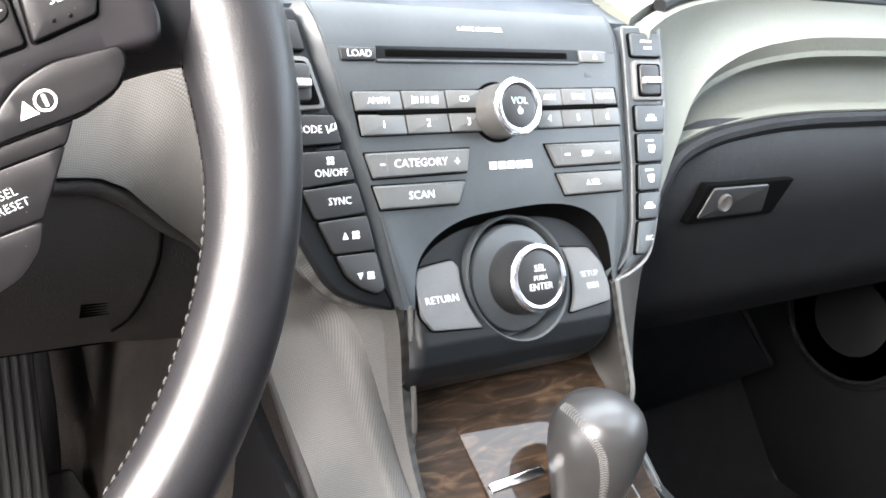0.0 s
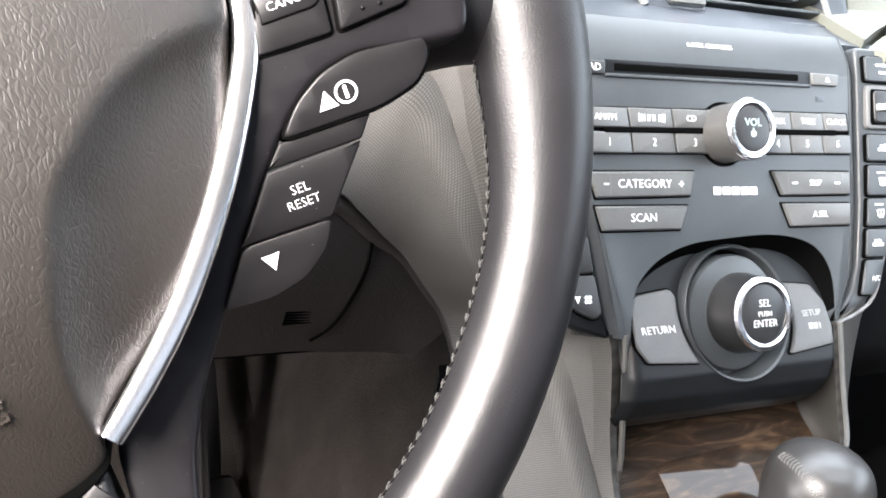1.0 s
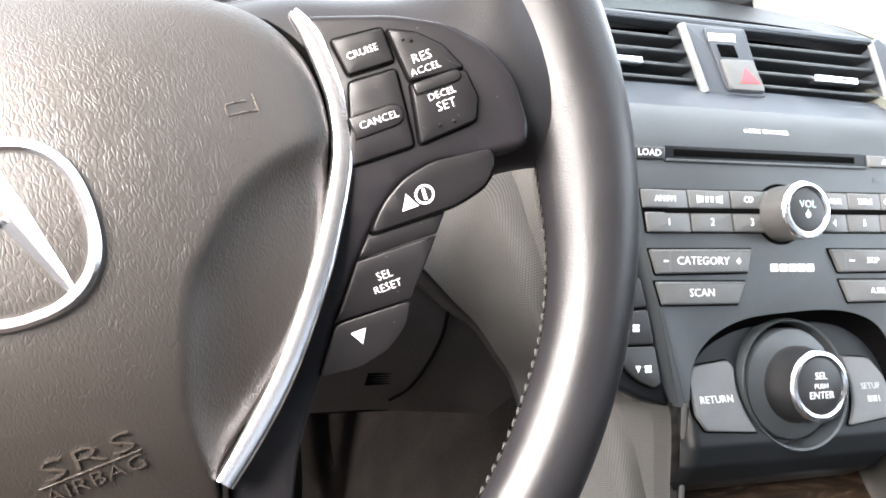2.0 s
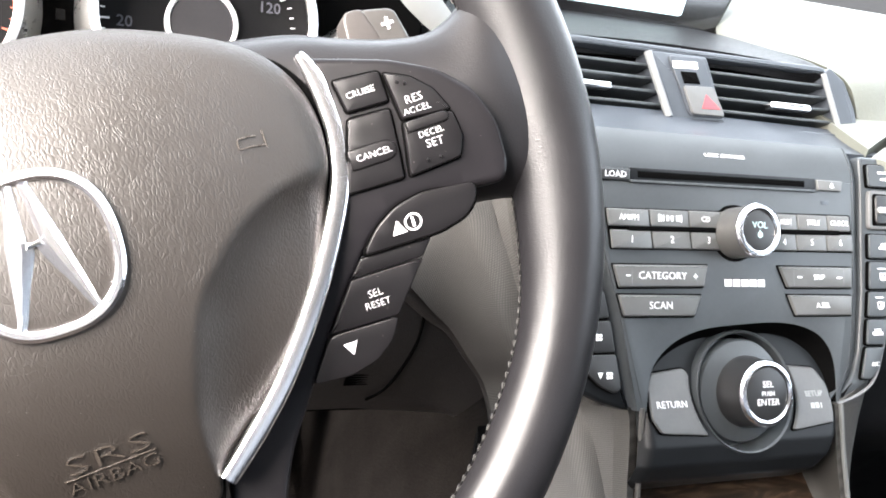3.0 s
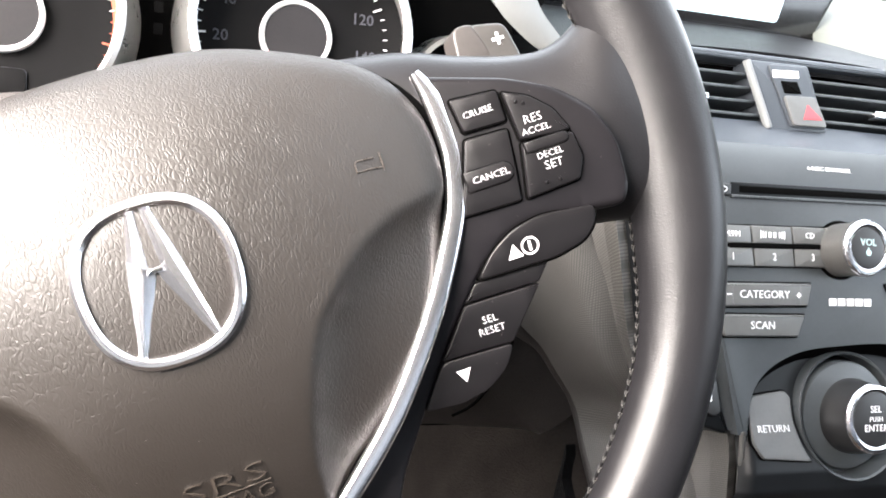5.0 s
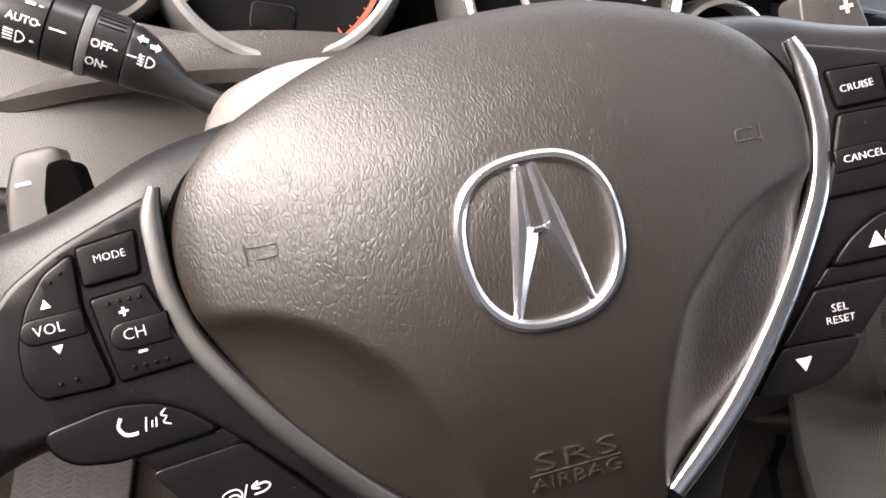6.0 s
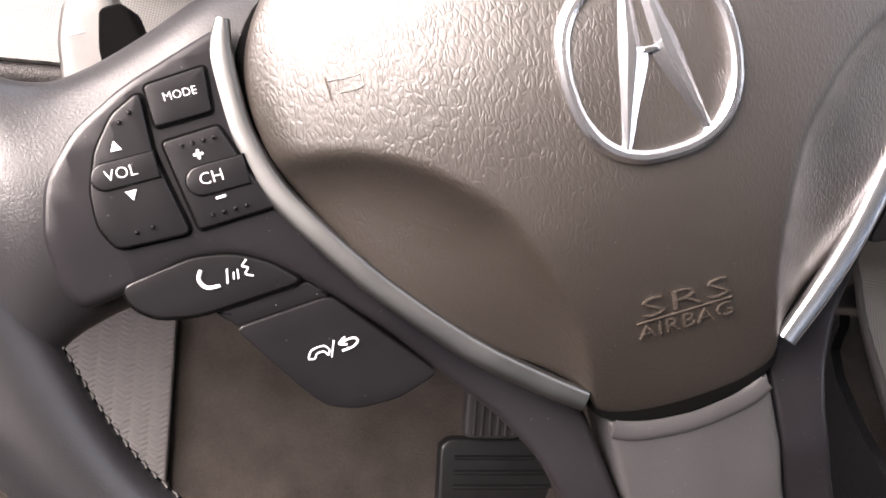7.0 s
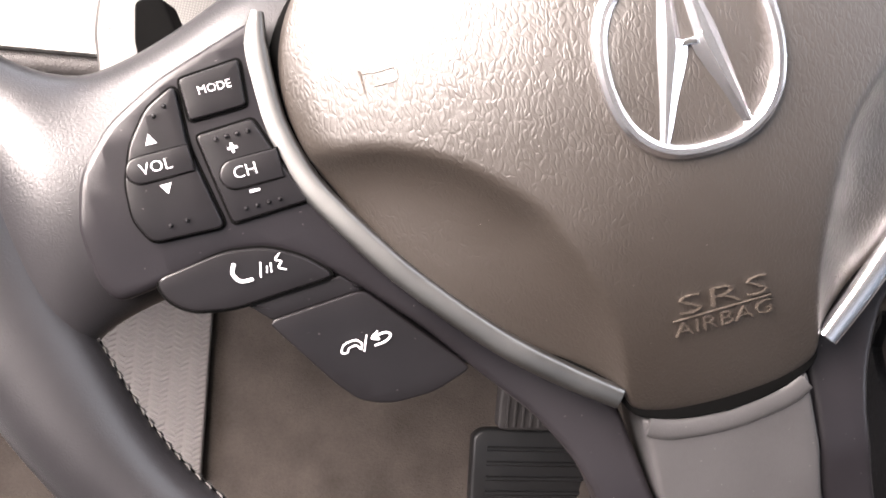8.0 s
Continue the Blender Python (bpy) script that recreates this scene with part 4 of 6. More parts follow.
b = flat_part("button", [(0.0705, 0.0546), (0.0877, 0.0546), (0.0887, 0.0607), (0.0698, 0.0607)], -0.002, 0.0014, STACK_BUTTON, audio, "grey eject button", 0.0008)
plain_bars([(0.0805, 0.0568, 0.0030, 0.0006, 0)], b, 0.0014)
part("arrow", prism([(0.0790, 0.0574), (0.0820, 0.0574), (0.0805, 0.0592)], 0.0012, 0.0016, 0.0001), LEGEND, b)
word("6-DISC CHANGER", 0.0068, 0.0702, 0.0030, audio, 0.0003, 1.15, -0.002, lift=crown_drop)
plain_bars([(0.0760, 0.0478, 0.0055, 0.0025, 0)], audio, 0.0001, SURROUND, label="faint teal mark")

# preset rows
ROW1 = [-0.0692, -0.0437, -0.0190, 0.0020, 0.0370, 0.0545, 0.0765, 0.0935]
ROW2 = [-0.0672, -0.0424, -0.0180, 0.0045, 0.0360, 0.0535, 0.0755, 0.0955]
texts1 = ["AM/FM", None, "CD", None, "AUX", "TITLE", "CLOCK"]
texts2 = ["1", "2", "3", None, "4", "5", "6"]
flat_part("preset_tray", [(-0.0672, 0.0180), (0.0962, 0.0198), (0.0945, 0.0415), (-0.0702, 0.0392)], -0.002, 0.0005, GAP, audio, "", 0.0015, 0.0002)
for k in range(7):
    for row, y0, y1, txt, size in ((ROW1, 0.0300, 0.0388, texts1, 0.0042), (ROW2, 0.0186, 0.0280, texts2, 0.0052)):
        lean = 0.0018 * (k / 6)
        x0, x1 = row[k] + 0.0004, row[k + 1] - 0.0004
        b = flat_part("preset_button", [(x0 + 0.0004, y0 + lean), (x1 + 0.0004, y0 + lean), (x1 - 0.0006, y1 + lean), (x0 - 0.0006, y1 + lean)], -0.001, 0.0018, STACK_BUTTON, audio, "grey preset button", 0.0006)
        if txt[k]:
            word(txt[k], (x0 + x1) / 2, (y0 + y1) / 2 + lean, size, b, 0.0019, 0.95)
        elif k == 1:
            plain_bars([((x0 + x1) / 2 + d, (y0 + y1) / 2 + lean, 0.0006, h, 0) for d, h in ((-0.0070, 0.0038), (-0.0056, 0.0034), (-0.0042, 0.0030), (0.0042, 0.0030), (0.0056, 0.0034), (0.0070, 0.0038))] + [((x0 + x1) / 2 + d, (y0 + y1) / 2 + lean, 0.0016, 0.0028, 0) for d in (-0.0016, 0.0012)], b, 0.0018)
flat_part("preset_slit", [(-0.0570, 0.0276), (0.0850, 0.0294), (0.0850, 0.0322), (-0.0570, 0.0300)], 0.0005, 0.0021, GAP, audio, "dark slit between the preset rows", 0.0006, 0.0002)

for pts, txt, size in (([(-0.0626, -0.0012), (-0.0105, -0.0005), (-0.0078, 0.0108), (-0.0660, 0.0103)], "CATEGORY", 0.0055), ([(-0.0600, -0.0158), (-0.0168, -0.0158), (-0.0122, -0.0050), (-0.0632, -0.0049)], "SCAN", 0.0054),
                       ([(0.0464, -0.0005), (0.0930, -0.0002), (0.0934, 0.0112), (0.0408, 0.0111)], None, 0), ([(0.0520, -0.0158), (0.0924, -0.0157), (0.0928, -0.0047), (0.0468, -0.0045)], "A.SEL", 0.0042)):
    flat_part("button_gap_shade", inset([Vector(p) for p in pts], -0.0008), -0.001, 0.0004, GAP, audio, "", 0.001, 0.0001)
    b = flat_part("wide_button", pts, -0.001, 0.0022, STACK_BUTTON, audio, "wide grey radio button", 0.001, 0.0009)
    cx, cy = sum(p[0] for p in pts) / 4, sum(p[1] for p in pts) / 4
    if txt:
        word(txt, cx, cy, size, b, 0.0023)
    if txt == "CATEGORY":
        plain_bars([(cx - 0.0210, cy, 0.0026, 0.0007, 0), (cx + 0.0205, cy, 0.0028, 0.0007, 0), (cx + 0.0205, cy, 0.0007, 0.0028, 0)], b, 0.0022)
    if txt in ("CATEGORY", None):
        for ex in ((pts[3][0] * 0.82 + pts[2][0] * 0.18), (pts[3][0] * 0.13 + pts[2][0] * 0.87)):
            flat_part("button_crease", [(ex - 0.0002, cy - 0.0048), (ex + 0.0002, cy - 0.0048), (ex + 0.0002, cy + 0.0050), (ex - 0.0002, cy + 0.0050)], 0.0018, 0.0023, DIAL_GREY, b, "", 0.0001, 0.0001)
    if not txt:
        plain_bars([(cx - 0.0140, cy, 0.0035, 0.0009, 0), (cx + 0.0150, cy, 0.0035, 0.0009, 0)], b, 0.0022)
        word("SKIP", cx, cy, 0.0042, b, 0.0023)
# maker's mark as plain bars
plain_bars([(0.0066 + 0.0056 * k, 0.0018, 0.0046, 0.0038, 0) for k in range(5)], audio, 0.0002, STACK_LEGEND, label="silver maker's mark")


def knob(parent, cx, cy, base_r, cap_r, z0, z1, name, label, side_mat=None):
    c = (cx, cy, 0)
    part("knob_recess", lathe([(base_r + 0.0016, z0 - 0.002), (base_r + 0.0016, z0 + 0.0004), (base_r, z0 + 0.0006)], 48, None, c), GAP, parent)
    k = part(name, lathe([(base_r, z0 - 0.002), (base_r, z0 + 0.004), (base_r - 0.0006, z0 + 0.0052), (cap_r + 0.0012, z1 - 0.0032), (cap_r + 0.0008, z1 - 0.0016), (cap_r - 0.0024, z1 - 0.0014)], 64, None, c), side_mat or KNOB_RUBBER, parent, label)
    part("chrome_ring", lathe([(cap_r + 0.0010, z1 - 0.0032), (cap_r + 0.0011, z1 - 0.0016), (cap_r + 0.0003, z1 - 0.0003), (cap_r - 0.0012, z1), (cap_r - 0.0024, z1 - 0.0006), (cap_r - 0.0025, z1 - 0.0016)], 64, None, c), SILVER, k, "bright chrome ring")
    part("cap", lathe([(cap_r - 0.0026, z1 - 0.0030), (cap_r - 0.0027, z1 - 0.0010), (cap_r - 0.0040, z1 - 0.0006), (0.001, z1 - 0.0003)], 48, None, c), KNOB_RUBBER, k, "dark knob cap")
    return k


k = knob(audio, 0.0115, 0.0285, 0.0137, 0.0130, 0.0, 0.0200, "volume_knob", "satin grey volume knob with a chrome ring", KNOB_SATIN)
word("VOL", 0.0115, 0.0312, 0.0050, k, 0.0198, mat=TEAL)
part("power_sign", joined([lathe([(0.0016, 0.0), (0.0016, 0.0002), (0.0012, 0.0002), (0.0012, 0.0)], 20, None, (0.0115, 0.0262, 0.0197)), moved(bars([(0.0115, 0.0278, 0.0005, 0.0020, 0)], 0.0003), 0, 0, 0.0197)]), TEAL, k)

# ---- lower control dial panel ----
dial = thing("interface_dial_panel", STACK, "dark panel with a large chrome-ringed selector dial", "control dial")


def bulge(v):
    """Height of the lower panel over the stack's face at v."""
    pts = [(-0.020, -0.0125), (-0.045, -0.0070), (-0.065, -0.0010), (-0.082, 0.0030), (-0.092, 0.0020), (-0.100, -0.0040), (-0.106, -0.0160), (-0.112, -0.0460)]
    for (a, x), (b2, y) in zip(pts, pts[1:]):
        if v >= b2:
            return x + (y - x) * (a - v) / (a - b2)
    return pts[-1][1]


def lower_panel(u, t):
    v = -0.018 - 0.094 * t
    xl = -0.0490 if v > -0.07 else -0.0490 - 0.0030 * ((-0.07 - v) / 0.042)
    xr = 0.0830 if v > -0.070 else 0.0830 - 0.020 * ((-0.070 - v) / 0.042) ** 1.6
    edge = max(0.0, abs(u - 0.5) * 2 - 0.90) / 0.10
    return (xl + (xr - xl) * u, v, bulge(v) - 0.006 * edge ** 2)


face = sheet(lower_panel, 96, 70, -0.003)
bmesh.ops.delete(face, geom=[f for f in face.faces if all(math.hypot(v.co.x - 0.0175, v.co.y + 0.0560) < 0.0320 for v in f.verts)], context="FACES")
part("panel", face, DARKENED_PLASTIC, dial, "satin lower panel that bulges outwards, darkened in colour for its shade")


def arch_row(shrink, z):
    return [(0.0175 + (x - 0.0175) * shrink, -0.0640 + (y + 0.0640) * shrink, z) for x, y in smooth_line(ARCH, 5)]


# the arch wall is coloured black to stand for the shade of the recess
part("arch_lip", loft([arch_row(1.004, -0.0030), arch_row(1.0, -0.0004), arch_row(0.985, -0.0016), arch_row(0.93, -0.0068), arch_row(0.87, -0.0098), arch_row(0.87, -0.0200)], closed=False), GAP, dial, "sloping arch over the dial, blackened for the shade in its recess")
DC = (0.0175, -0.0560)


def around(r, a0, a1, n=10):
    return [(DC[0] + r * math.cos(radians(a0 + (a1 - a0) * i / n)), DC[1] + r * math.sin(radians(a0 + (a1 - a0) * i / n))) for i in range(n + 1)]


ret = [(-0.0405, -0.0455)] + [(-0.0195, -0.0432)] + around(0.0355, 165, 217) + [(-0.0395, -0.0752), (-0.0440, -0.0680), (-0.0438, -0.0520)]
setb = [(0.0498, -0.0432), (0.0690, -0.0450), (0.0755, -0.0540), (0.0765, -0.0660), (0.0750, -0.0745), (0.0470, -0.0775)] + around(0.0355, -36, 17)


def on_bulge(x, y):
    return bulge(y)


for pts, txts in ((ret, (("RETURN", -0.0310, -0.0612, 0.0049),)), (setb, (("SETUP", 0.0645, -0.0590, 0.0044),))):
    flat_part("button_gap_shade", inset([Vector(p) for p in pts], -0.0008), -0.001, 0.0006, GAP, dial, "", 0.0016, 0.0001, on_bulge)
    b = flat_part("side_button", pts, -0.001, 0.0024, SIDE_BUTTON, dial, "grey button beside the selector dial", 0.0016, 0.0008, on_bulge)
    for t, x, y, s in txts:
        word(t, x, y, s, b, 0.0025, lift=on_bulge, mat=LEGEND if t == "RETURN" else DIM_LEGEND)
    if txts[0][0] == "SETUP":
        plain_bars([(0.0620, -0.0652, 0.0028, 0.0030, 0), (0.0652, -0.0652, 0.0028, 0.0030, 0), (0.0680, -0.0652, 0.0010, 0.0030, 0)], b, 0.0024, DIM_LEGEND, lift=on_bulge)
c = (DC[0], DC[1], 0)
part("dial_collar", moved(lathe([(0.0326, -0.014), (0.0326, -0.0006), (0.0320, 0.0006), (0.0310, 0.0), (0.0303, -0.0040), (0.0300, -0.014)], 72, None, c), lift=lambda x, y: -0.130 * (y + 0.0605)), STACK_PLASTIC, dial, "raised collar round the dial")
part("dial_well", lathe([(0.0310, -0.018), (0.0310, -0.0120), (0.0180, -0.0118), (0.0100, -0.0118)], 72, None, c), GAP, dial)
part("dial_base", lathe([(0.0278, -0.014), (0.0278, -0.0050), (0.0270, -0.0036), (0.0205, -0.0014), (0.0150, -0.0010)], 72, None, c), STACK_PLASTIC, dial, "black dial skirt")
k = knob(dial, DC[0], DC[1], 0.0190, 0.0162, -0.0020, 0.0165, "selector_knob", "black selector knob with a chrome ring")
word("SEL", DC[0], DC[1] + 0.0048, 0.0048, k, 0.0163)
word("PUSH", DC[0], DC[1], 0.0034, k, 0.0163)
word("ENTER", DC[0], DC[1] - 0.0044, 0.0048, k, 0.0163)


# ---- climate control columns ----
def climate(outline, keys, slot, name, label, mat):
    """outline: the column's edge; keys: (button outline, sign); slot: the opening of the temperature slider."""
    unit = thing(name, STACK, label, "climate control", "climate control columns")
    # the passenger column takes the paler plate plastic, its sheen put into the colour
    part("column", prism(rounded(outline, 0.003, 4), -0.024, -0.0030, 0.002), DARKENED_PLASTIC if mat is CLIMATE_BUTTON else STACK_PLASTIC, unit, "dark satin plastic column")
    flat_part("slider_frame", slot, -0.006, -0.0004, STACK_BUTTON, unit, "pale frame of the slider opening", 0.003, 0.0008)
    hole = [tuple(p) for p in inset([Vector(p) for p in slot], 0.0021)]
    flat_part("slider_well", hole, -0.006, 0.0000, GAP, unit, "dark temperature slider opening", 0.002, 0.0002)
    cx, cy = sum(p[0] for p in slot) / 4, sum(p[1] for p in slot) / 4
    w = abs(slot[1][0] - slot[0][0]) * 0.30
    part("slider_drum", moved(prism(rounded([(-w * 1.1, -0.0085), (w * 1.1, -0.0085), (w * 1.1, 0.0085), (-w * 1.1, 0.0085)], 0.003), -0.001, 0.0012, 0.001), cx, cy, 0), KNOB_RUBBER, unit, "black thumb wheel")
    flat_part("slider_tab", [(cx - w, cy - 0.0026), (cx + w, cy - 0.0026), (cx + w, cy + 0.0014), (cx - w, cy + 0.0014)], 0.0008, 0.0036, BEZEL, unit, "silver temperature slider", 0.0012, 0.001)
    for pts, txt in keys:
        cx, cy = sum(p[0] for p in pts) / len(pts), sum(p[1] for p in pts) / len(pts)
        flat_part("button_gap_shade", inset([Vector(p) for p in pts], -0.0006), -0.006, -0.0012, GAP, unit, "", 0.0022, 0.0001)
        b = flat_part("button", pts, -0.004, 0.0000, mat, unit, "dark climate button with a white sign", 0.0018, 0.0006)
        if txt == "MODE":
            word(txt, cx - 0.0020, cy, 0.0048, b, 0.0001, 0.95)
            plain_bars([(cx + 0.0070, cy, 0.0006, 0.0036, 15), (cx + 0.0088, cy + 0.0006, 0.0006, 0.0040, -20), (cx + 0.0104, cy, 0.0024, 0.0006, 30), (cx + 0.0112, cy + 0.0014, 0.0006, 0.0030, 10)], b, 0.0)
        elif txt == "ON/OFF":
            word(txt, cx + 0.0030, cy - 0.0026, 0.0048, b, 0.0001, 0.95)
            fan(cx + 0.0030, cy + 0.0030, b)
        elif not txt.startswith("*"):
            word(txt, cx + 0.0020, cy, 0.0048 if txt == "SYNC" else 0.0038, b, 0.0001, 0.95)
        elif txt in ("*up", "*down"):
            q = 0.0016 if txt == "*up" else -0.0016
            tri = [(cx - 0.0036, cy - q), (cx - 0.0006, cy - q), (cx - 0.0021, cy + q)]
            part("arrow", prism(tri if q > 0 else tri[::-1], -0.0002, 0.0002, 0.0001), STACK_LEGEND, b)
            fan(cx + 0.0032, cy, b)
        elif txt == "*car":
            plain_bars([(cx, cy - 0.0008, 0.0078, 0.0018, 0), (cx, cy + 0.0010, 0.0046, 0.0016, 0)], b, 0.0)
        elif txt == "*glass":
            plain_bars([(cx - 0.001, cy + 0.0040, 0.0060, 0.0007, 0), (cx, cy + 0.0012, 0.0044, 0.0006, 0), (cx, cy - 0.0026, 0.0030, 0.0006, 0), (cx - 0.0020, cy - 0.0007, 0.0006, 0.0036, 12), (cx + 0.0020, cy - 0.0007, 0.0006, 0.0036, -12), (cx, cy - 0.0007, 0.0005, 0.0038, 0)], b, 0.0)
        elif txt == "*bars":
            plain_bars([(cx, cy + 0.0020, 0.0085, 0.0012, 0), (cx + 0.001, cy - 0.0018, 0.0060, 0.0014, 0)], b, 0.0)
    return unit


def fan(x, y, parent):
    bm = bmesh.new()
    for i in range(4):
        a = radians(45 + 90 * i)
        lathe([(0.0009, 0), (0.0009, 0.0002), (0.0002, 0.0003)], 10, bm, (x + 0.0013 * math.cos(a), y + 0.0013 * math.sin(a), 0.0))
    return part("fan_sign", bm, STACK_LEGEND, parent, "white fan sign")


climate([(-0.0918, 0.0770), (-0.0822, 0.0421), (-0.0759, 0.0166), (-0.0659, -0.0227), (-0.0545, -0.0632), (-0.0571, -0.0632), (-0.0715, -0.0587), (-0.0825, -0.0534), (-0.0894, -0.0463), (-0.0962, -0.0329), (-0.1016, -0.0198), (-0.1045, -0.0040), (-0.1062, 0.0120), (-0.1085, 0.0300), (-0.1160, 0.0770)],
        [([(-0.1125, 0.0715), (-0.0930, 0.0705), (-0.0902, 0.0575), (-0.1098, 0.0580)], "*bars"), ([(-0.1046, 0.0292), (-0.0793, 0.0285), (-0.0763, 0.0158), (-0.1005, 0.0148)], "MODE"), ([(-0.1000, 0.0120), (-0.0752, 0.0127), (-0.0714, -0.0010), (-0.0980, -0.0036)], "ON/OFF"),
         ([(-0.0981, -0.0046), (-0.0708, -0.0026), (-0.0676, -0.0165), (-0.0927, -0.0181)], "SYNC"), ([(-0.0918, -0.0192), (-0.0670, -0.0178), (-0.0645, -0.0338), (-0.0855, -0.0340)], "*up"), ([(-0.0845, -0.0350), (-0.0641, -0.0348), (-0.0612, -0.0520), (-0.0650, -0.0544), (-0.0736, -0.0505), (-0.0802, -0.0446)], "*down")],
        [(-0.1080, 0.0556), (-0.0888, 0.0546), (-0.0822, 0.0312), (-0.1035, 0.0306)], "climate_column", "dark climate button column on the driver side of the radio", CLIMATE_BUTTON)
# paler than its twin: the sheen on this side is in the colour
climate([(0.1068, 0.0770), (0.1072, 0.0587), (0.1064, 0.0270), (0.1056, -0.0047), (0.1020, -0.0364), (0.0970, -0.0504), (0.0850, -0.0632), (0.0950, -0.0612), (0.1107, -0.0535), (0.1194, -0.0380), (0.1278, -0.0057), (0.1349, 0.0332), (0.1362, 0.0770)],
        [([(0.1100, 0.0718), (0.1335, 0.0722), (0.1333, 0.0590), (0.1108, 0.0590)], "*bars"), ([(0.1100, 0.0311), (0.1330, 0.0311), (0.1310, 0.0172), (0.1098, 0.0172)], "*car"), ([(0.1098, 0.0150), (0.1306, 0.0150), (0.1280, -0.0007), (0.1090, -0.0007)], "*glass"),
         ([(0.1089, -0.0023), (0.1276, -0.0023), (0.1240, -0.0167), (0.1074, -0.0167)], "*glass"), ([(0.1072, -0.0183), (0.1236, -0.0183), (0.1198, -0.0327), (0.1056, -0.0327)], "*car"), ([(0.1054, -0.0343), (0.1192, -0.0343), (0.1140, -0.0465), (0.1085, -0.0525), (0.1010, -0.0520)], "A/C")],
        [(0.1104, 0.0340), (0.1332, 0.0340), (0.1338, 0.0570), (0.1112, 0.0570)], "climate_column", "climate button column on the passenger side of the radio, sheen put into its grey", STACK_PLASTIC)
# bright rounded rim under the passenger-side column
rimline = thing("stack_trim", STACK, "pale curved trim line under the climate buttons", "trim")
part("trim_line", sweep(smooth_line([(0.1372, 0.0760, -0.004), (0.1362, 0.0332, -0.004), (0.1291, -0.0057, -0.004), (0.1207, -0.0382, -0.004), (0.1116, -0.0545, -0.003), (0.0955, -0.0625, -0.002), (0.0830, -0.0652, -0.002)], 6), 0.0010, 8), DIAL_GREY, rimline)

# ---- vents and hazard switch above the radio ----
VENTS = STACK @ pose(0, 0.1150, -0.0350, -4, 0, 0)
surround = thing("vent_surround", VENTS, "blue-grey satin frame round the centre air vents", "dashboard trim")


def vent(x0, x1, y0, y1, skew):
    """An opening with blades; corners follow the leaning frame."""
    unit = thing("air_vent", VENTS, "black slatted dashboard air vent with a silver tab", "air vent", "centre air vents")
    q = [(x0, y0), (x1, y0), (x1 - skew, y1), (x0 - skew, y1)]
    part("well", prism(rounded(q, 0.004, 4), -0.040, -0.026, 0.001), GAP, unit)
    n = 4
    for k in range(n):
        f = (k + 1) / (n + 1)
        y = y0 + (y1 - y0) * f
        xa, xb = x0 - skew * f, x1 - skew * f
        part("slat", moved(prism([(xa + 0.001, -0.0008), (xb - 0.001, -0.0008), (xb - 0.001, 0.0012), (xa + 0.001, 0.0012)], -0.018, -0.0008, 0.0009), 0, y, 0), STACK_PLASTIC, unit, "thin black slat")
    for k in range(5):
        xx = x0 + (x1 - x0) * (k + 0.5) / 5 - skew * 0.5
        part("vane", prism([(xx - 0.0008, y0 + 0.001), (xx + 0.0008, y0 + 0.001), (xx + 0.0008 - skew * 0.0, y1 - 0.001), (xx - 0.0008, y1 - 0.001)], -0.025, -0.020, 0.0003), GAP, unit)
    return unit, q


va, qa = vent(-0.1050, -0.0045, -0.0185, 0.0195, 0.0125)
vb, qb = vent(0.0343, 0.1245, -0.0185, 0.0200, 0.0102)
part("tab", prism(rounded([(-0.0690, -0.0052), (-0.0430, -0.0052), (-0.0430, -0.0015), (-0.0690, -0.0015)], 0.001), -0.004, 0.0022, 0.0008), CHROME, va, "silver adjusting tab")
part("tab", prism(rounded([(0.0700, -0.0062), (0.1010, -0.0062), (0.1010, -0.0022), (0.0700, -0.0022)], 0.001), -0.004, 0.0022, 0.0008), CHROME, vb, "silver adjusting tab")


def bar_between(a, b, r):
    return sweep([a, tuple((p + q) / 2 for p, q in zip(a, b)), b], r, 10)


def frame_band(pts, z0, z1):
    return prism(rounded(pts, 0.002, 4), z0, z1, 0.0012)


part("lower_band", frame_band([(-0.1180, -0.0262), (0.1392, -0.0262), (0.1300, -0.0184), (-0.1120, -0.0184)], -0.030, 0.0015), SURROUND, surround, "blue-grey band under the vents")
part("upper_band", frame_band([(-0.1250, 0.0198), (0.1190, 0.0200), (0.1150, 0.0245), (-0.1260, 0.0240)], -0.030, 0.0005), SURROUND, surround)
part("mullion", frame_band([(-0.0042, -0.0187), (0.0343, -0.0187), (0.0240, 0.0202), (-0.0168, 0.0200)], -0.030, 0.0020), SURROUND, surround, "blue-grey post between the vents")
part("end_post", frame_band([(0.1245, -0.0188), (0.1395, -0.0262), (0.1372, -0.0020), (0.1310, 0.0150), (0.1195, 0.0244), (0.1143, 0.0202)], -0.030, 0.0022), SURROUND, surround, "pale end post of the vent frame")
# pale bars that put the highlight along the vent edges into colour
for a, b2, r in (((-0.0056, -0.0180, 0.0016), (-0.0176, 0.0192, 0.0016), 0.0023), ((0.1240, -0.0180, 0.0012), (0.1144, 0.0195, 0.0012), 0.0018)):
    part("inner_edge", bar_between(a, b2, r), PALE_EDGE, surround, "rounded edge beside the vent, paled for its highlight")
part("corner", frame_band([(0.0900, -0.0250), (0.1393, -0.0250), (0.1440, -0.0400), (0.0900, -0.0400)], -0.030, -0.0040), SURROUND, surround, "blue-grey lower corner of the vent frame")
switch = thing("hazard_switch", VENTS, "pale grey hazard switch with a red triangle", "switch")
flat_part("switch_plate", [(0.0085, -0.0170), (0.0332, -0.0166), (0.0200, 0.0186), (-0.0046, 0.0180)], 0.0005, 0.0034, SURROUND, switch, "grey switch plate", 0.003)
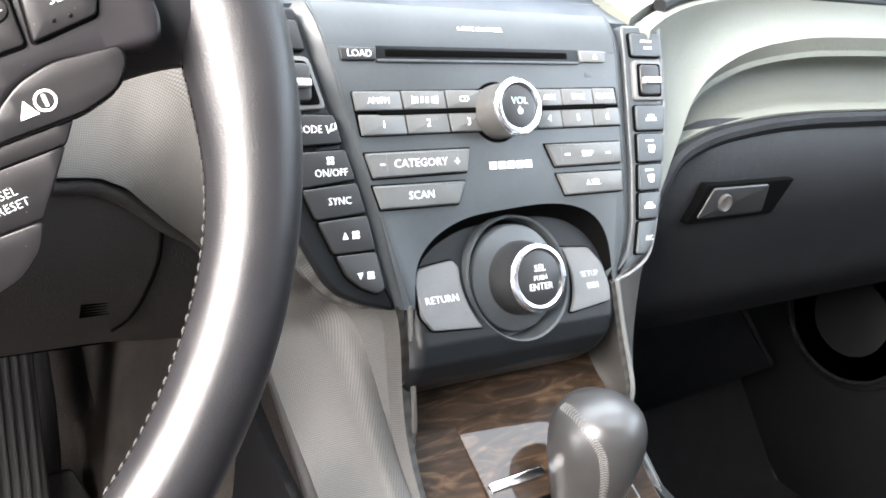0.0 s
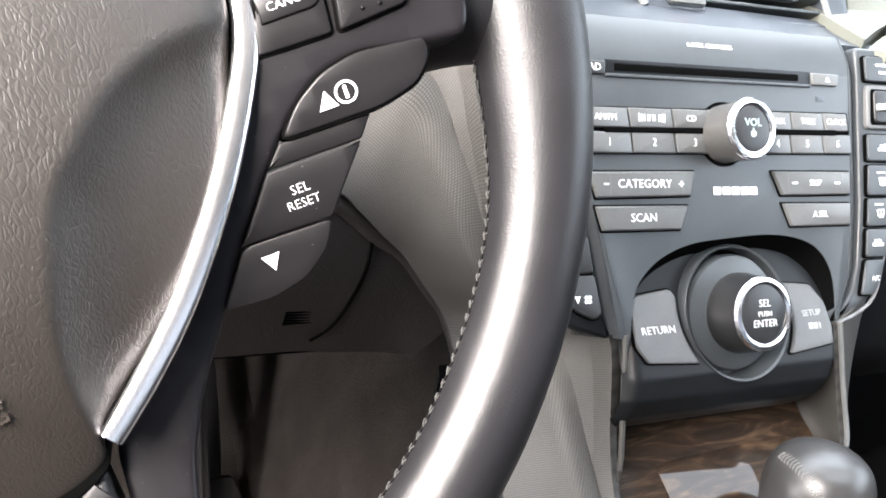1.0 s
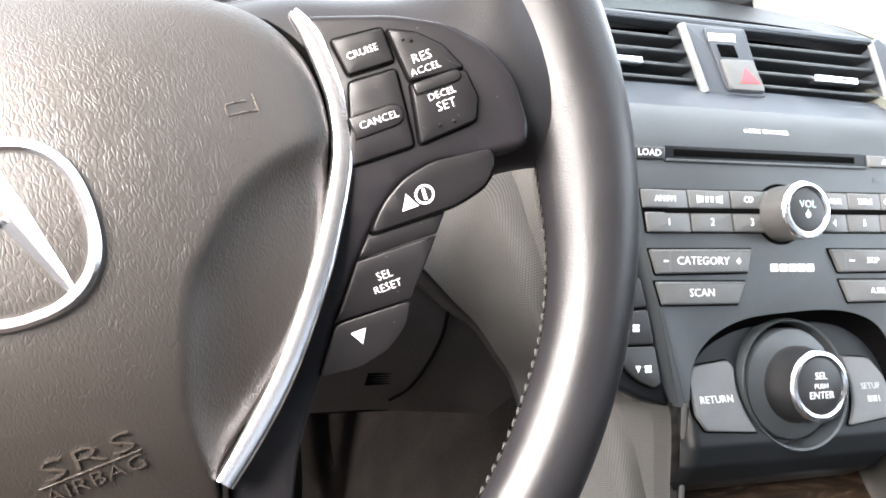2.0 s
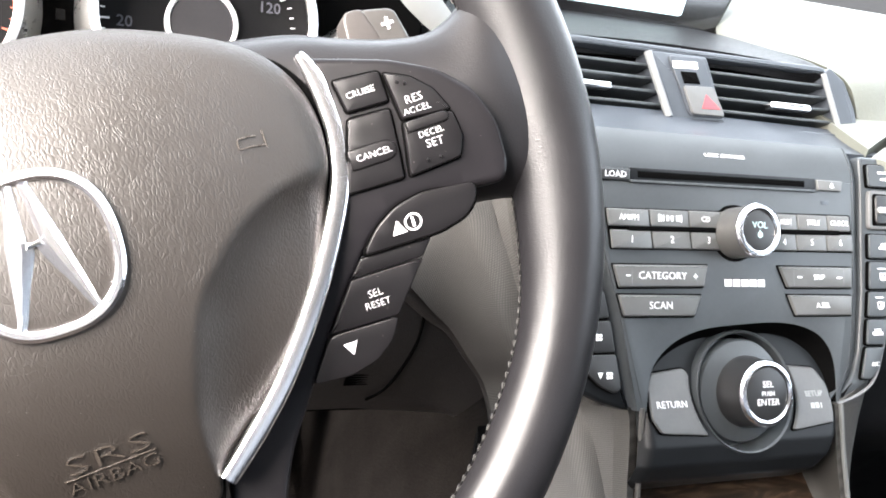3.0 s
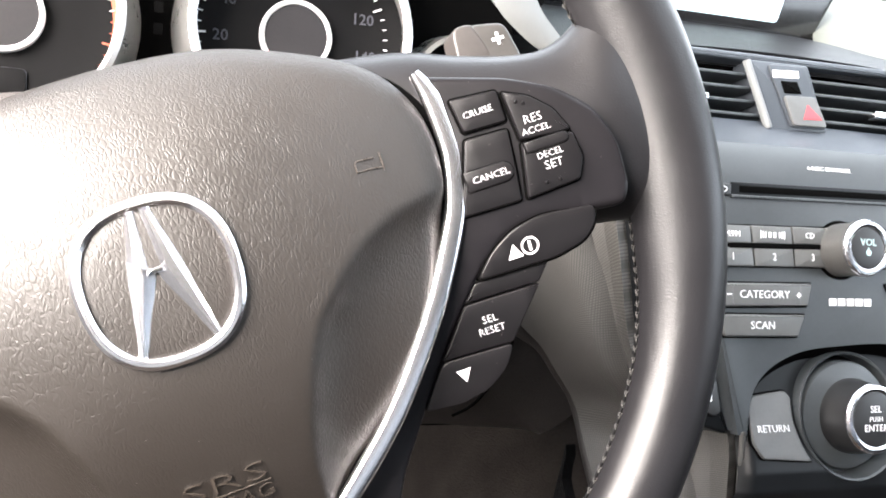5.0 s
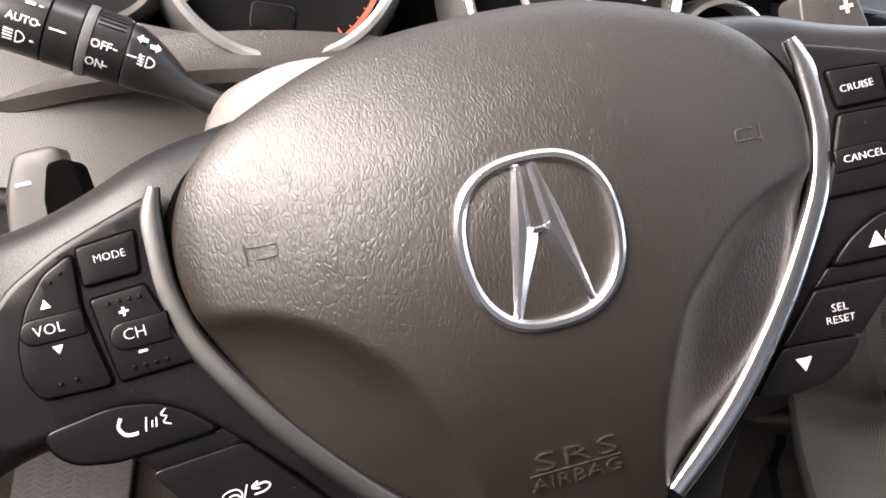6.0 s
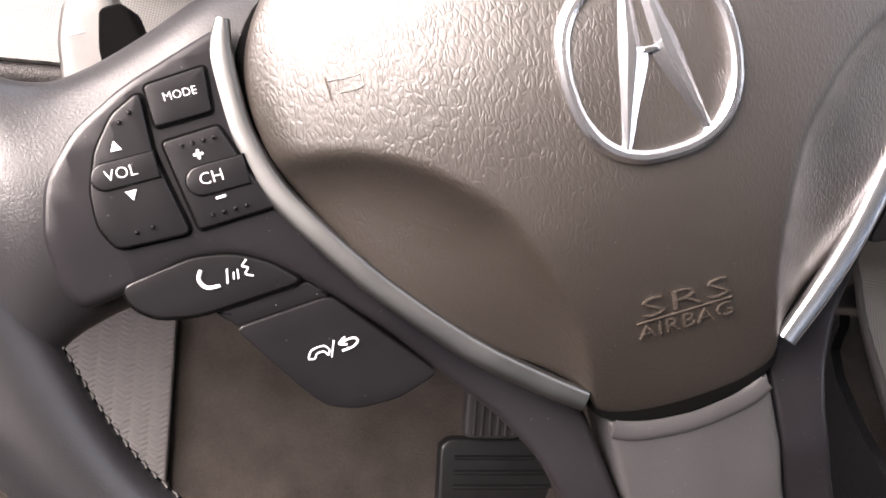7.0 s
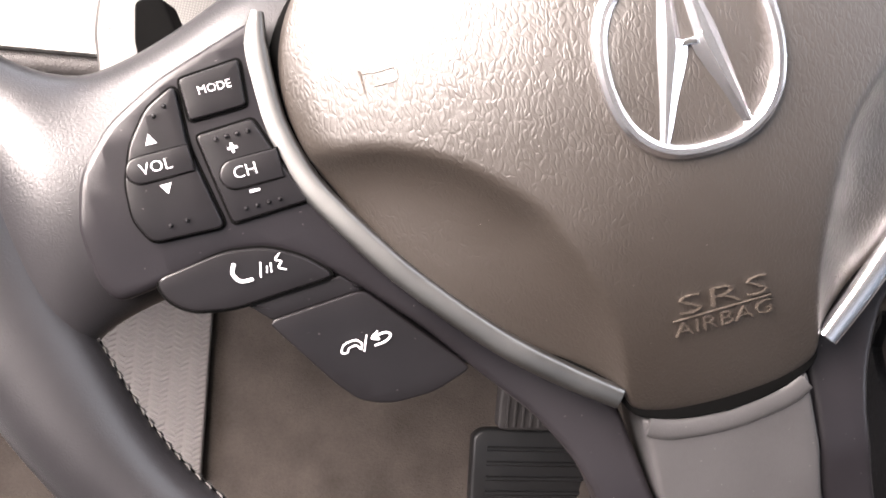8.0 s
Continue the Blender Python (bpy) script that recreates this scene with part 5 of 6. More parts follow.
b = flat_part("hazard_button", [(0.0092, -0.0163), (0.0318, -0.0160), (0.0250, 0.0010), (0.0038, 0.0002)], 0.003, 0.0052, STACK_BUTTON, switch, "grey push button", 0.002)
part("triangle", prism([(0.0153, -0.0127), (0.0285, -0.0122), (0.0188, -0.0038)], 0.0050, 0.0055, 0.0002), HAZARD_RED, b, "red hazard triangle")
flat_part("lamp_window", [(0.0052, 0.0020), (0.0165, 0.0024), (0.0140, 0.0092), (0.0030, 0.0088)], 0.003, 0.0042, GAP, switch, "small dark indicator window", 0.0006)
plain_bars([(0.0068, 0.0130, 0.0175, 0.0042, 3)], switch, 0.0034)

# ---- instrument cluster ----
CLUSTER = frame_matrix((0.0, 0.197, 0.6875), (1, 0, 0), (0, 0.34, 0.9404), (0, -0.9404, 0.34))
cluster = thing("instrument_cluster", CLUSTER, "black instrument cluster with silver-ringed gauges", "instrument cluster")
part("housing", prism(rounded([(-0.185, -0.046), (0.185, -0.046), (0.180, 0.075), (-0.180, 0.075)], 0.02), -0.020, -0.004, 0.002), GAP, cluster, "black cluster housing")


def gauge(cx, cy, r, needle_angle, marks_from, marks_to, numerals, red, name):
    c = (cx, cy, 0)
    g = part(name, lathe([(r + 0.004, -0.004), (r + 0.004, 0.0), (0.001, 0.0005)], 72, None, c), DIAL_FACE, cluster, "black round gauge face")
    part("bezel", lathe([(r + 0.0050, -0.002), (r - 0.0005, 0.024), (r - 0.0010, 0.0275), (r - 0.0032, 0.0285), (r - 0.0050, 0.0270), (r - 0.0046, 0.022), (r + 0.0030, -0.002)], 72, None, c), BEZEL, g, "deep silver ring")
    part("inner_ring", lathe([(0.0172, 0.0), (0.0172, 0.0050), (0.0160, 0.0058), (0.0150, 0.0050), (0.0150, 0.0)], 56, None, c), LEGEND, g, "white inner ring")
    part("hub", lathe([(0.0150, 0.0), (0.0148, 0.0040), (0.001, 0.0044)], 48, None, c), DIAL_HUB, g, "dark round display in the ring")
    n = 41
    for k in range(n):
        a = radians(marks_from + (marks_to - marks_from) * k / (n - 1))
        long = 0.0045 if k % 5 == 0 else 0.0022
        rr = r - 0.0060 - long / 2
        ob = moved(bars([(0, 0, long, 0.0009 if k % 5 == 0 else 0.0005, 0)], 0.0003), cx + rr * math.cos(a), cy + rr * math.sin(a), 0.0006, math.degrees(a))
        part("tick", ob, RED_ZONE if red and k > n - 9 else LEGEND, g)
    for txt, a in numerals:
        a = radians(a)
        part("numeral", moved(lettering(txt, 0.0075, 0.0001, 0.01), cx + (r - 0.017) * math.cos(a), cy + (r - 0.017) * math.sin(a), 0.0008), NUMERAL, g, "grey numeral")
    a = radians(needle_angle)
    d, q = Vector((math.cos(a), math.sin(a), 0)), Vector((-math.sin(a), math.cos(a), 0))
    o = Vector(c) + Vector((0, 0, 0.0045))
    part("needle", loft([[o + d * 0.015 + q * 0.0016, o + d * 0.015 - q * 0.0016, o + d * 0.015 + Vector((0, 0, 0.001))], [o + d * (r - 0.009) + q * 0.0006, o + d * (r - 0.009) - q * 0.0006, o + d * (r - 0.009) + Vector((0, 0, 0.0006))]]), NEEDLE, g, "red pointer")
    if red:
        loops = []
        for k in range(25):
            b2 = radians(marks_to + 2 + 60 * k / 24)
            loops.append([(cx + rr * math.cos(b2), cy + rr * math.sin(b2), z) for rr, z in ((r - 0.0048, 0.0006), (r - 0.0070, 0.0006), (r - 0.0070, 0.0009), (r - 0.0048, 0.0009))])
        part("red_zone", loft(loops), RED_ZONE, g, "orange-red warning arc")
    return g


gauge(-0.0604, -0.0010, 0.0520, 214, 218, -45, [("0", 218), ("1", 190), ("2", 160)], True, "tachometer")
gauge(0.0666, 0.0020, 0.0520, 214, 214, -40, [("0", 214), ("20", 184), ("40", 155), ("60", 127), ("100", 50), ("120", 20), ("140", -10)], False, "speedometer")
for sx, sy in ((-0.1320, -0.0200), (0.1480, -0.0170)):
    g = part("side_gauge", lathe([(0.0270, -0.004), (0.0270, 0.0), (0.001, 0.0005)], 48, None, (sx, sy, 0)), DIAL_FACE, cluster, "small black side gauge")
    part("bezel", lathe([(0.0290, -0.002), (0.0262, 0.018), (0.0240, 0.0195), (0.0236, 0.016), (0.0262, -0.002)], 48, None, (sx, sy, 0)), BEZEL, g, "silver ring")
win = [(-0.0690, -0.0360), (-0.0500, -0.0360), (-0.0500, -0.0245), (-0.0690, -0.0245)]
part("mileage_window", prism(rounded([(x, y) for x, y in win], 0.003), 0.0005, 0.0016, 0.0004), NUMERAL, cluster, "small grey display window")
part("mileage_glass", prism(rounded([(x * 0.97 - 0.0018, y * 0.97 - 0.0009) for x, y in win], 0.003), 0.0010, 0.0020, 0.0004), DIAL_FACE, cluster)
plain_bars([(0.004, 0.020, 0.004, 0.005, 0), (0.004, 0.010, 0.004, 0.005, 0), (0.004, 0.0, 0.004, 0.005, 0)], cluster, -0.0035, DIAL_FACE, label="faint dark gear letters")
core_hood = part("cluster_hood", ruled([(-0.215, 0.23, 0.70), (-0.19, 0.17, 0.775), (0.0, 0.155, 0.800), (0.175, 0.17, 0.775), (0.200, 0.23, 0.70)], [(-0.215, 0.34, 0.70), (-0.19, 0.34, 0.79), (0.0, 0.34, 0.812), (0.175, 0.34, 0.79), (0.200, 0.34, 0.70)], 0.012, 40, 6), DARK_VINYL)
tagged(core_hood, "dark vinyl hood over the instrument cluster", "dashboard")
SILL_X = [-0.20 + 0.05 * k for k in range(7)]
sill = part("cluster_sill", ruled([(x, 0.166, 0.6610 - 1.35 * x * x) for x in SILL_X], [(x, 0.146, 0.6470 - 1.35 * x * x) for x in SILL_X], 0.006, 40, 6, 0.003), material("sill_vinyl", (0.034, 0.029, 0.028), 0.5, vary_size=0.04, grain="pebble", grain_size=0.0013, grain_depth=0.00008))
tagged(sill, "brown-grey vinyl sill under the instrument cluster", "dashboard trim")
strip = part("cluster_trim", ruled([(0.128, 0.150, 0.760), (0.138, 0.134, 0.727), (0.154, 0.130, 0.712), (0.172, 0.130, 0.702), (0.186, 0.132, 0.690)], [(0.150, 0.150, 0.762), (0.159, 0.134, 0.729), (0.172, 0.130, 0.714), (0.184, 0.130, 0.704), (0.196, 0.132, 0.694)], 0.008, 24, 6, 0.002), PALE_EDGE)
tagged(strip, "pale silver trim beside the instrument cluster", "dashboard trim")

# ---- steering column cover and stalk ----
cover = thing("column_cover", HERE, "pale grey-brown plastic steering column cover", "column cover")


def cover_loop(y, w, top, low, x0):
    lp = []
    for k in range(48):
        a = 2 * math.pi * k / 48
        c, s = math.cos(a), math.sin(a)
        crown = 0.006 * abs(s) ** 2 * (s > 0)
        lp.append((x0 + w * math.copysign(abs(c) ** 0.42, c), y, (top + low) / 2 + (top - low) / 2 * math.copysign(abs(s) ** 0.42, s) + crown * (1 - abs(c))))
    return lp


COVER = material("column_plastic", (0.21, 0.185, 0.175), 0.45, vary_size=0.04, grain="pebble", grain_size=0.0013, grain_depth=0.00008)
part("shroud", loft([cover_loop(0.040, 0.060, 0.658, 0.585, 0.004), cover_loop(0.046, 0.072, 0.669, 0.578, 0.004), cover_loop(0.060, 0.080, 0.674, 0.572, 0.003), cover_loop(0.110, 0.083, 0.656, 0.560, 0.001), cover_loop(0.200, 0.084, 0.625, 0.545, 0.0)]), COVER, cover, "moulded column shroud")
part("shroud_split", loft([cover_loop(0.043, 0.0685, 0.6260, 0.6245, 0.004), cover_loop(0.060, 0.0808, 0.6260, 0.6245, 0.003), cover_loop(0.200, 0.0848, 0.6200, 0.6185, 0.0)]), GAP, cover)

sx_axis = Vector((0.9811, 0.0000, -0.1937)).normalized()
sz_axis = Vector((0.0541, -0.9602, 0.2739))
STALK = frame_matrix((-0.1167, 0.1109, 0.6559), sx_axis, sz_axis.cross(sx_axis), sz_axis)
stalk = thing("light_stalk", STALK, "black plastic headlight stalk with white markings", "control stalk")
SR = 0.0114


def along_x(profile, n=40):
    """Round body along x from (x, radius, sideways shift) rows."""
    return loft([[(x, y + r * math.cos(2 * math.pi * k / n), r * math.sin(2 * math.pi * k / n)) for k in range(n)] for x, r, y in profile])


part("lever", along_x([tuple(v) for v in smooth_line([(0.064, 0.0046, -0.0085), (0.045, 0.0046, -0.0072), (0.034, 0.0047, -0.0062), (0.029, 0.0052, -0.0050), (0.0195, 0.0086, -0.0022), (0.012, 0.0108, -0.0006), (0.0078, SR - 0.0002, 0.0), (0.0074, SR - 0.0010, 0.0)], 4)]), KNOB_RUBBER, stalk, "tapering black lever")
part("fog_ring", along_x([(0.0070, SR - 0.0012, 0), (0.0070, SR, 0), (0.0062, SR + 0.0003, 0), (-0.0040, SR + 0.0003, 0), (-0.0044, SR - 0.0008, 0)]), KNOB_RUBBER, stalk, "black turning ring")
part("bright_ring", along_x([(-0.0044, SR - 0.0012, 0), (-0.0044, SR + 0.0006, 0), (-0.0054, SR + 0.0010, 0), (-0.0074, SR + 0.0009, 0), (-0.0080, SR - 0.0012, 0)]), DIAL_GREY, stalk, "grey collar ring")
part("lamp_collar", along_x([(-0.0080, SR - 0.0012, 0), (-0.0082, SR + 0.0004, 0), (-0.0180, SR + 0.0005, 0), (-0.0186, SR - 0.0006, 0)]), KNOB_RUBBER, stalk, "black collar")
part("lamp_knob", along_x([(-0.0188, SR - 0.0010, 0), (-0.0190, SR + 0.0003, 0), (-0.0420, SR + 0.0004, 0), (-0.0480, SR - 0.0008, 0), (-0.0510, SR - 0.0040, 0), (-0.0520, 0.001, 0)]), KNOB_RUBBER, stalk, "black turning end knob")
bm = bmesh.new()
for k in range(40):
    a = 2 * math.pi * k / 40
    if math.cos(a) < 0.55:
        continue
    sweep([(0.0056, (SR + 0.0004) * math.cos(a), (SR + 0.0004) * math.sin(a)), (-0.0034, (SR + 0.0004) * math.cos(a), (SR + 0.0004) * math.sin(a))], 0.0005, 5, bm=bm, up=(0, math.sin(a), -math.cos(a)))
part("knurling", bm, KNOB_RUBBER, stalk, kind="stuff")


def on_stalk(extra=0.0008):
    def f(x, y):
        shrink = 0.0 if x < 0.008 else 0.9 * (x - 0.008) ** 1.4
        return math.sqrt(max(1e-6, (SR - shrink) ** 2 - y * y)) + extra
    return f


def stalk_word(txt, x, y, size):
    part("legend", moved(lettering(txt, size, 0.0001, 0.012), x, y, 0, 0, on_stalk()), LEGEND, stalk, "white lettering")


stalk_word("AUTO", -0.0254, 0.0, 0.0036)
stalk_word("OFF", -0.0006, 0.0, 0.0040)
stalk_word("ON", -0.0014, -0.0062, 0.0038)
plain_bars([(-0.0145, 0.0, 0.0052, 0.0005, 0), (0.0095, -0.0002, 0.0032, 0.0005, 0), (-0.0204, 0.0, 0.0012, 0.0005, 0), (0.0041, 0.0, 0.0014, 0.0005, 0), (0.0022, -0.0062, 0.0014, 0.0005, 0), (-0.0212, -0.0061, 0.0014, 0.0005, 0), (-0.0212, 0.0059, 0.0014, 0.0005, 0), (-0.0245, 0.0059, 0.0030, 0.0010, 0)], stalk, 0.0, lift=on_stalk())
plain_bars([(-0.0287, -0.0044 - 0.0010 * k, 0.0030, 0.0005, 0) for k in range(4)] + [(0.0126, 0.0010 - 0.0010 * k, 0.0020, 0.0004, 0) for k in range(4)] + [(0.0126, -0.0005, 0.0004, 0.0042, 15)], stalk, 0.0, lift=on_stalk())
for cx0, cy0 in ((-0.0262, -0.0059), (0.0145, -0.0005)):
    ring = []
    for k in range(17):
        a = -math.pi / 2 + math.pi * k / 16
        ring.append((cx0 + 0.0026 * math.cos(a), cy0 + 0.0018 * math.sin(a), 0))
    part("lamp_sign", moved(sweep(ring + [ring[0]], 0.00024, 6), 0, 0, 0, 0, on_stalk()), LEGEND, stalk, "white lamp sign")
for s, x0, y0 in ((1, 0.0112, 0.0064), (-1, 0.0163, 0.0050)):
    pts = [(x0 - 0.0018 * s, y0), (x0, y0 + 0.0016), (x0, y0 + 0.0007), (x0 + 0.0020 * s, y0 + 0.0007), (x0 + 0.0020 * s, y0 - 0.0007), (x0, y0 - 0.0007), (x0, y0 - 0.0016)]
    part("arrow", prism(pts if s > 0 else pts[::-1], 0, 0.0003, 0.0001, lift=on_stalk(0.0003)), LEGEND, stalk, "white turn arrow")

# ---- woven trim band round the knees and down the console ----
trim = thing("knee_trim", HERE, "grey woven-pattern plastic trim round the steering column", "dashboard trim")
BAND_TOP = smooth_line([(-0.42, 0.165, 0.664), (0.0, 0.168, 0.648), (0.14, 0.162, 0.655), (0.178, 0.160, 0.668), (0.2120, 0.1360, 0.664), (0.2205, 0.1145, 0.627), (0.2285, 0.0945, 0.5815), (0.2400, 0.0820, 0.5585), (0.2580, 0.0765, 0.5480), (0.2803, 0.0720, 0.5420), (0.2840, 0.046, 0.470), (0.2850, -0.03, 0.400)], 8)
BAND_LOW = smooth_line([(-0.42, 0.130, 0.588), (0.0, 0.135, 0.588), (0.135, 0.140, 0.589), (0.162, 0.140, 0.5855), (0.175, 0.140, 0.577), (0.188, 0.140, 0.567), (0.202, 0.140, 0.558), (0.215, 0.140, 0.543), (0.2325, 0.139, 0.5190), (0.2384, 0.120, 0.490), (0.2390, 0.055, 0.448), (0.2360, -0.03, 0.395)], 8)
FOLD = smooth_line([(0.0, -0.30), (0.18, -0.06), (0.25, 0.08), (0.30, 0.24), (0.36, 0.38), (0.43, 0.38), (0.52, 0.30), (0.62, 0.32), (0.71, 0.45), (0.78, 0.50), (0.85, 0.40), (0.92, 0.22), (1.0, 0.0)], 6)


def knee_band(u, v):
    """Between the two edges; a fold starts under the climate buttons and runs down the console."""
    def at(line, q):
        x = q * (len(line) - 1)
        i = min(int(x), len(line) - 2)
        return line[i].lerp(line[i + 1], x - i)
    a, b2 = at(BAND_TOP, u), at(BAND_LOW, u)
    nrm = (at(BAND_TOP, min(u + 0.02, 1)) - at(BAND_TOP, max(u - 0.02, 0))).cross(b2 - a).normalized()
    ridge = next(r0 + (r1 - r0) * (u - u0) / (u1 - u0) for (u0, r0), (u1, r1) in zip(FOLD, FOLD[1:]) if u <= u1 + 1e-6)
    step = max(0.0, min(1.0, (ridge - v) / 0.16 + 0.5))
    scoop = 0.0042 * math.exp(-max(0.0, v - ridge) / 0.22) * (1 - step) * min(1.0, max(0.0, ridge + 0.1) * 5)
    return a.lerp(b2, v) + nrm * (0.005 * (4 * v * (1 - v)) ** 1.4 + 0.0035 * step * step * (3 - 2 * step) * min(1.0, v * 7) - scoop * min(1.0, (1 - v) * 6))


part("band", sheet(knee_band, 150, 36, 0.006), MESH_TRIM, trim, "grey plastic with a fine woven pattern")
part("edge", sweep(smooth_line([(-0.42, 0.131, 0.5845), (0.0, 0.136, 0.5845), (0.135, 0.141, 0.5855), (0.162, 0.141, 0.5815), (0.188, 0.141, 0.5625), (0.202, 0.141, 0.5535), (0.215, 0.141, 0.5385), (0.232, 0.140, 0.5155), (0.2375, 0.120, 0.4880), (0.2380, 0.055, 0.4460), (0.2350, -0.03, 0.393)], 8), 0.0046, 12), BOLSTER, trim, "dark rounded lower edge")

# ---- knee panel ----
knee = thing("knee_panel", HERE, "dark vinyl knee panel under the steering column", "dashboard panel")
part("panel", ruled([(-0.42, 0.140, 0.582), (0.0, 0.144, 0.582), (0.130, 0.150, 0.583), (0.165, 0.150, 0.578), (0.185, 0.150, 0.566), (0.210, 0.150, 0.548), (0.234, 0.150, 0.512)],
                    [(-0.42, 0.180, 0.490), (0.0, 0.182, 0.490), (0.130, 0.182, 0.490), (0.165, 0.182, 0.490), (0.185, 0.182, 0.488), (0.210, 0.182, 0.486), (0.236, 0.180, 0.484)], 0.010, 60, 12, -0.008), BOLSTER, knee, "dark pebbled knee panel")
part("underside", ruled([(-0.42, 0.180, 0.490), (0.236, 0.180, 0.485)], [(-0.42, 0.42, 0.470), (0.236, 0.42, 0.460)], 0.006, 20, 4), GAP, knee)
part("seam", sweep(smooth_line([(0.1845, 0.1390, 0.568), (0.1842, 0.1415, 0.545), (0.1795, 0.1490, 0.521), (0.1745, 0.1550, 0.507), (0.1680, 0.1620, 0.497)], 6), 0.0009, 6), GAP, knee, "dark seam in the knee panel")
part("sensor_grille", moved(bars([(0, -0.004 + 0.0022 * k, 0.0170, 0.0011, 0) for k in range(5)], 0.001), 0, 0, 0), GAP, knee).matrix_local = frame_matrix((0.1600, 0.1560, 0.5140), (1, 0, 0.05), (0, -0.42, 0.907), (0, -0.907, -0.42))

# ---- centre console ----
console = thing("centre_console", HERE, "grey console with a dark burl wood top", "centre console")
part("wood_panel", ruled([(0.2850, 0.092, 0.4835), (0.2855, 0.045, 0.4530), (0.2860, -0.05, 0.4020)], [(0.4330, 0.092, 0.4835), (0.4290, 0.045, 0.4530), (0.4240, -0.05, 0.4020)], 0.010, 30, 10, -0.001), WOOD, console, "lacquered dark burl wood panel")
RIDGE = [(0.4135, 0.0665, 0.5420), (0.4240, 0.0610, 0.5100), (0.4345, 0.0540, 0.4780), (0.4335, 0.0380, 0.4470), (0.4285, -0.0500, 0.4000)]
part("cheek_inner", ruled(RIDGE, [(0.4060, 0.1000, 0.5420), (0.4180, 0.1000, 0.5100), (0.4310, 0.0980, 0.4860), (0.4300, 0.0470, 0.4520), (0.4240, -0.0500, 0.3990)], 0.004, 30, 8, 0.001), MESH_TRIM, console, "grey woven-pattern inner face of the console side")
part("passenger_cheek", ruled(RIDGE, [(0.4500, 0.0830, 0.5550), (0.4500, 0.0800, 0.5200), (0.4480, 0.0720, 0.4800), (0.4440, 0.0500, 0.4450), (0.4380, -0.0500, 0.3950)], 0.006, 30, 8, 0.002), MESH_TRIM, console, "grey woven-pattern side cheek")
part("cheek_edge", sweep(smooth_line([(x, y - 0.0008, z + 0.0006) for x, y, z in RIDGE], 6), 0.0014, 8), PALE_EDGE, console, "pale edge of the console")
part("driver_edge", sweep(smooth_line([(0.2800, 0.0665, 0.545), (0.2830, 0.052, 0.490), (0.2845, 0.043, 0.455), (0.2855, -0.03, 0.405)], 6), 0.0014, 8), MESH_TRIM, console, "rounded edge of the console")
for x0, x1 in ((0.2360, 0.2440), (0.4350, 0.4430)):
    part("side_wall", ruled([(x0, 0.14, 0.490), (x0, 0.05, 0.44), (x0, -0.60, 0.36)], [(x0, 0.14, 0.05), (x0, 0.05, 0.05), (x0, -0.60, 0.05)], 0.006, 12, 4), DARK_VINYL, console, "dark side wall")
part("armrest", box(0.255, 0.425, -0.60, -0.16, 0.05, 0.42, 0.02), DARK_VINYL, console, "dark console box behind the shifter")
SLOPE = math.degrees(math.atan2(0.0510, 0.0950))
GATE = pose(0.3660, 0.018, 0.4415, SLOPE, -4, 0)
gate = thing("shift_gate", GATE, "glossy black shift gate plate with a chrome bar", "shift gate")
part("plate", prism(rounded([(-0.0430, -0.0600), (0.0430, -0.0600), (0.0430, 0.0580), (-0.0430, 0.0580)], 0.003), -0.004, 0.0008, 0.0005), WOOD_GLOSS, gate, "lacquered gate plate")
part("chrome_bar", prism(rounded([(-0.0410, 0.0160), (-0.0060, 0.0160), (-0.0060, 0.0216), (-0.0410, 0.0216)], 0.001), 0.0004, 0.0026, 0.0008), CHROME, gate, "bright chrome bar")
part("gate_slit", prism(rounded([(-0.0400, 0.0040), (0.0300, 0.0040), (0.0300, 0.0062), (-0.0400, 0.0062)], 0.0006), 0.0002, 0.0012, 0.0002), GAP, gate)

shifter = thing("gear_shifter", pose(0.3725, 0.012, 0.4330, -6, 2, 0), "black leather gear shift knob with grey stitching", "gear shifter")
prof = [(0.0150, -0.006), (0.0165, 0.004), (0.0195, 0.016), (0.0222, 0.028), (0.0246, 0.040), (0.0252, 0.048), (0.0242, 0.057), (0.0205, 0.0645), (0.0145, 0.0690), (0.0070, 0.0712), (0.0010, 0.0718)]
part("knob", lathe([(p[0], p[1]) for p in [tuple(v) for v in smooth_line(prof, 4)]], 48), KNOB_LEATHER, shifter, "dark leather-wrapped knob")


def knob_r(z):
    for (a, z0), (b2, z1) in zip(prof, prof[1:]):
        if z <= z1:
            return a + (b2 - a) * (z - z0) / (z1 - z0)
    return 0.001


seam_line = smooth_line([(150, 0.0640), (180, 0.0650), (209, 0.0611), (224, 0.0555), (233, 0.0497), (238, 0.0425), (243, 0.0329), (246, 0.0220)], 6)


def on_knob(ang, z, out=0.0):
    r = knob_r(z) + out
    return Vector((r * math.cos(radians(ang)), r * math.sin(radians(ang)), z))


bm = bmesh.new()
for k in range(len(seam_line) - 1):
    p, q = seam_line[k], seam_line[k + 1]
    side = Vector((q.y - p.y, -(q.x - p.x) * 0.00042)).normalized()
    for s in (-1, 1):
        end = (p.x + 0.6 * (q.x - p.x) + s * side.x * 5.0, p.y + 0.6 * (q.y - p.y) + s * side.y * 0.0022)
        sweep([on_knob(p.x, p.y, 0.0001), on_knob((p.x + end[0]) / 2, (p.y + end[1]) / 2, 0.0005), on_knob(end[0], end[1], 0.0001)], 0.00024, 5, bm=bm)
part("stitching", bm, PALE_THREAD, shifter, "grey zigzag stitching", kind="stuff")
part("boot", lathe([(0.0300, -0.012), (0.0260, -0.006), (0.0180, 0.000), (0.0150, 0.004)], 32), KNOB_LEATHER, shifter, "black leather boot")

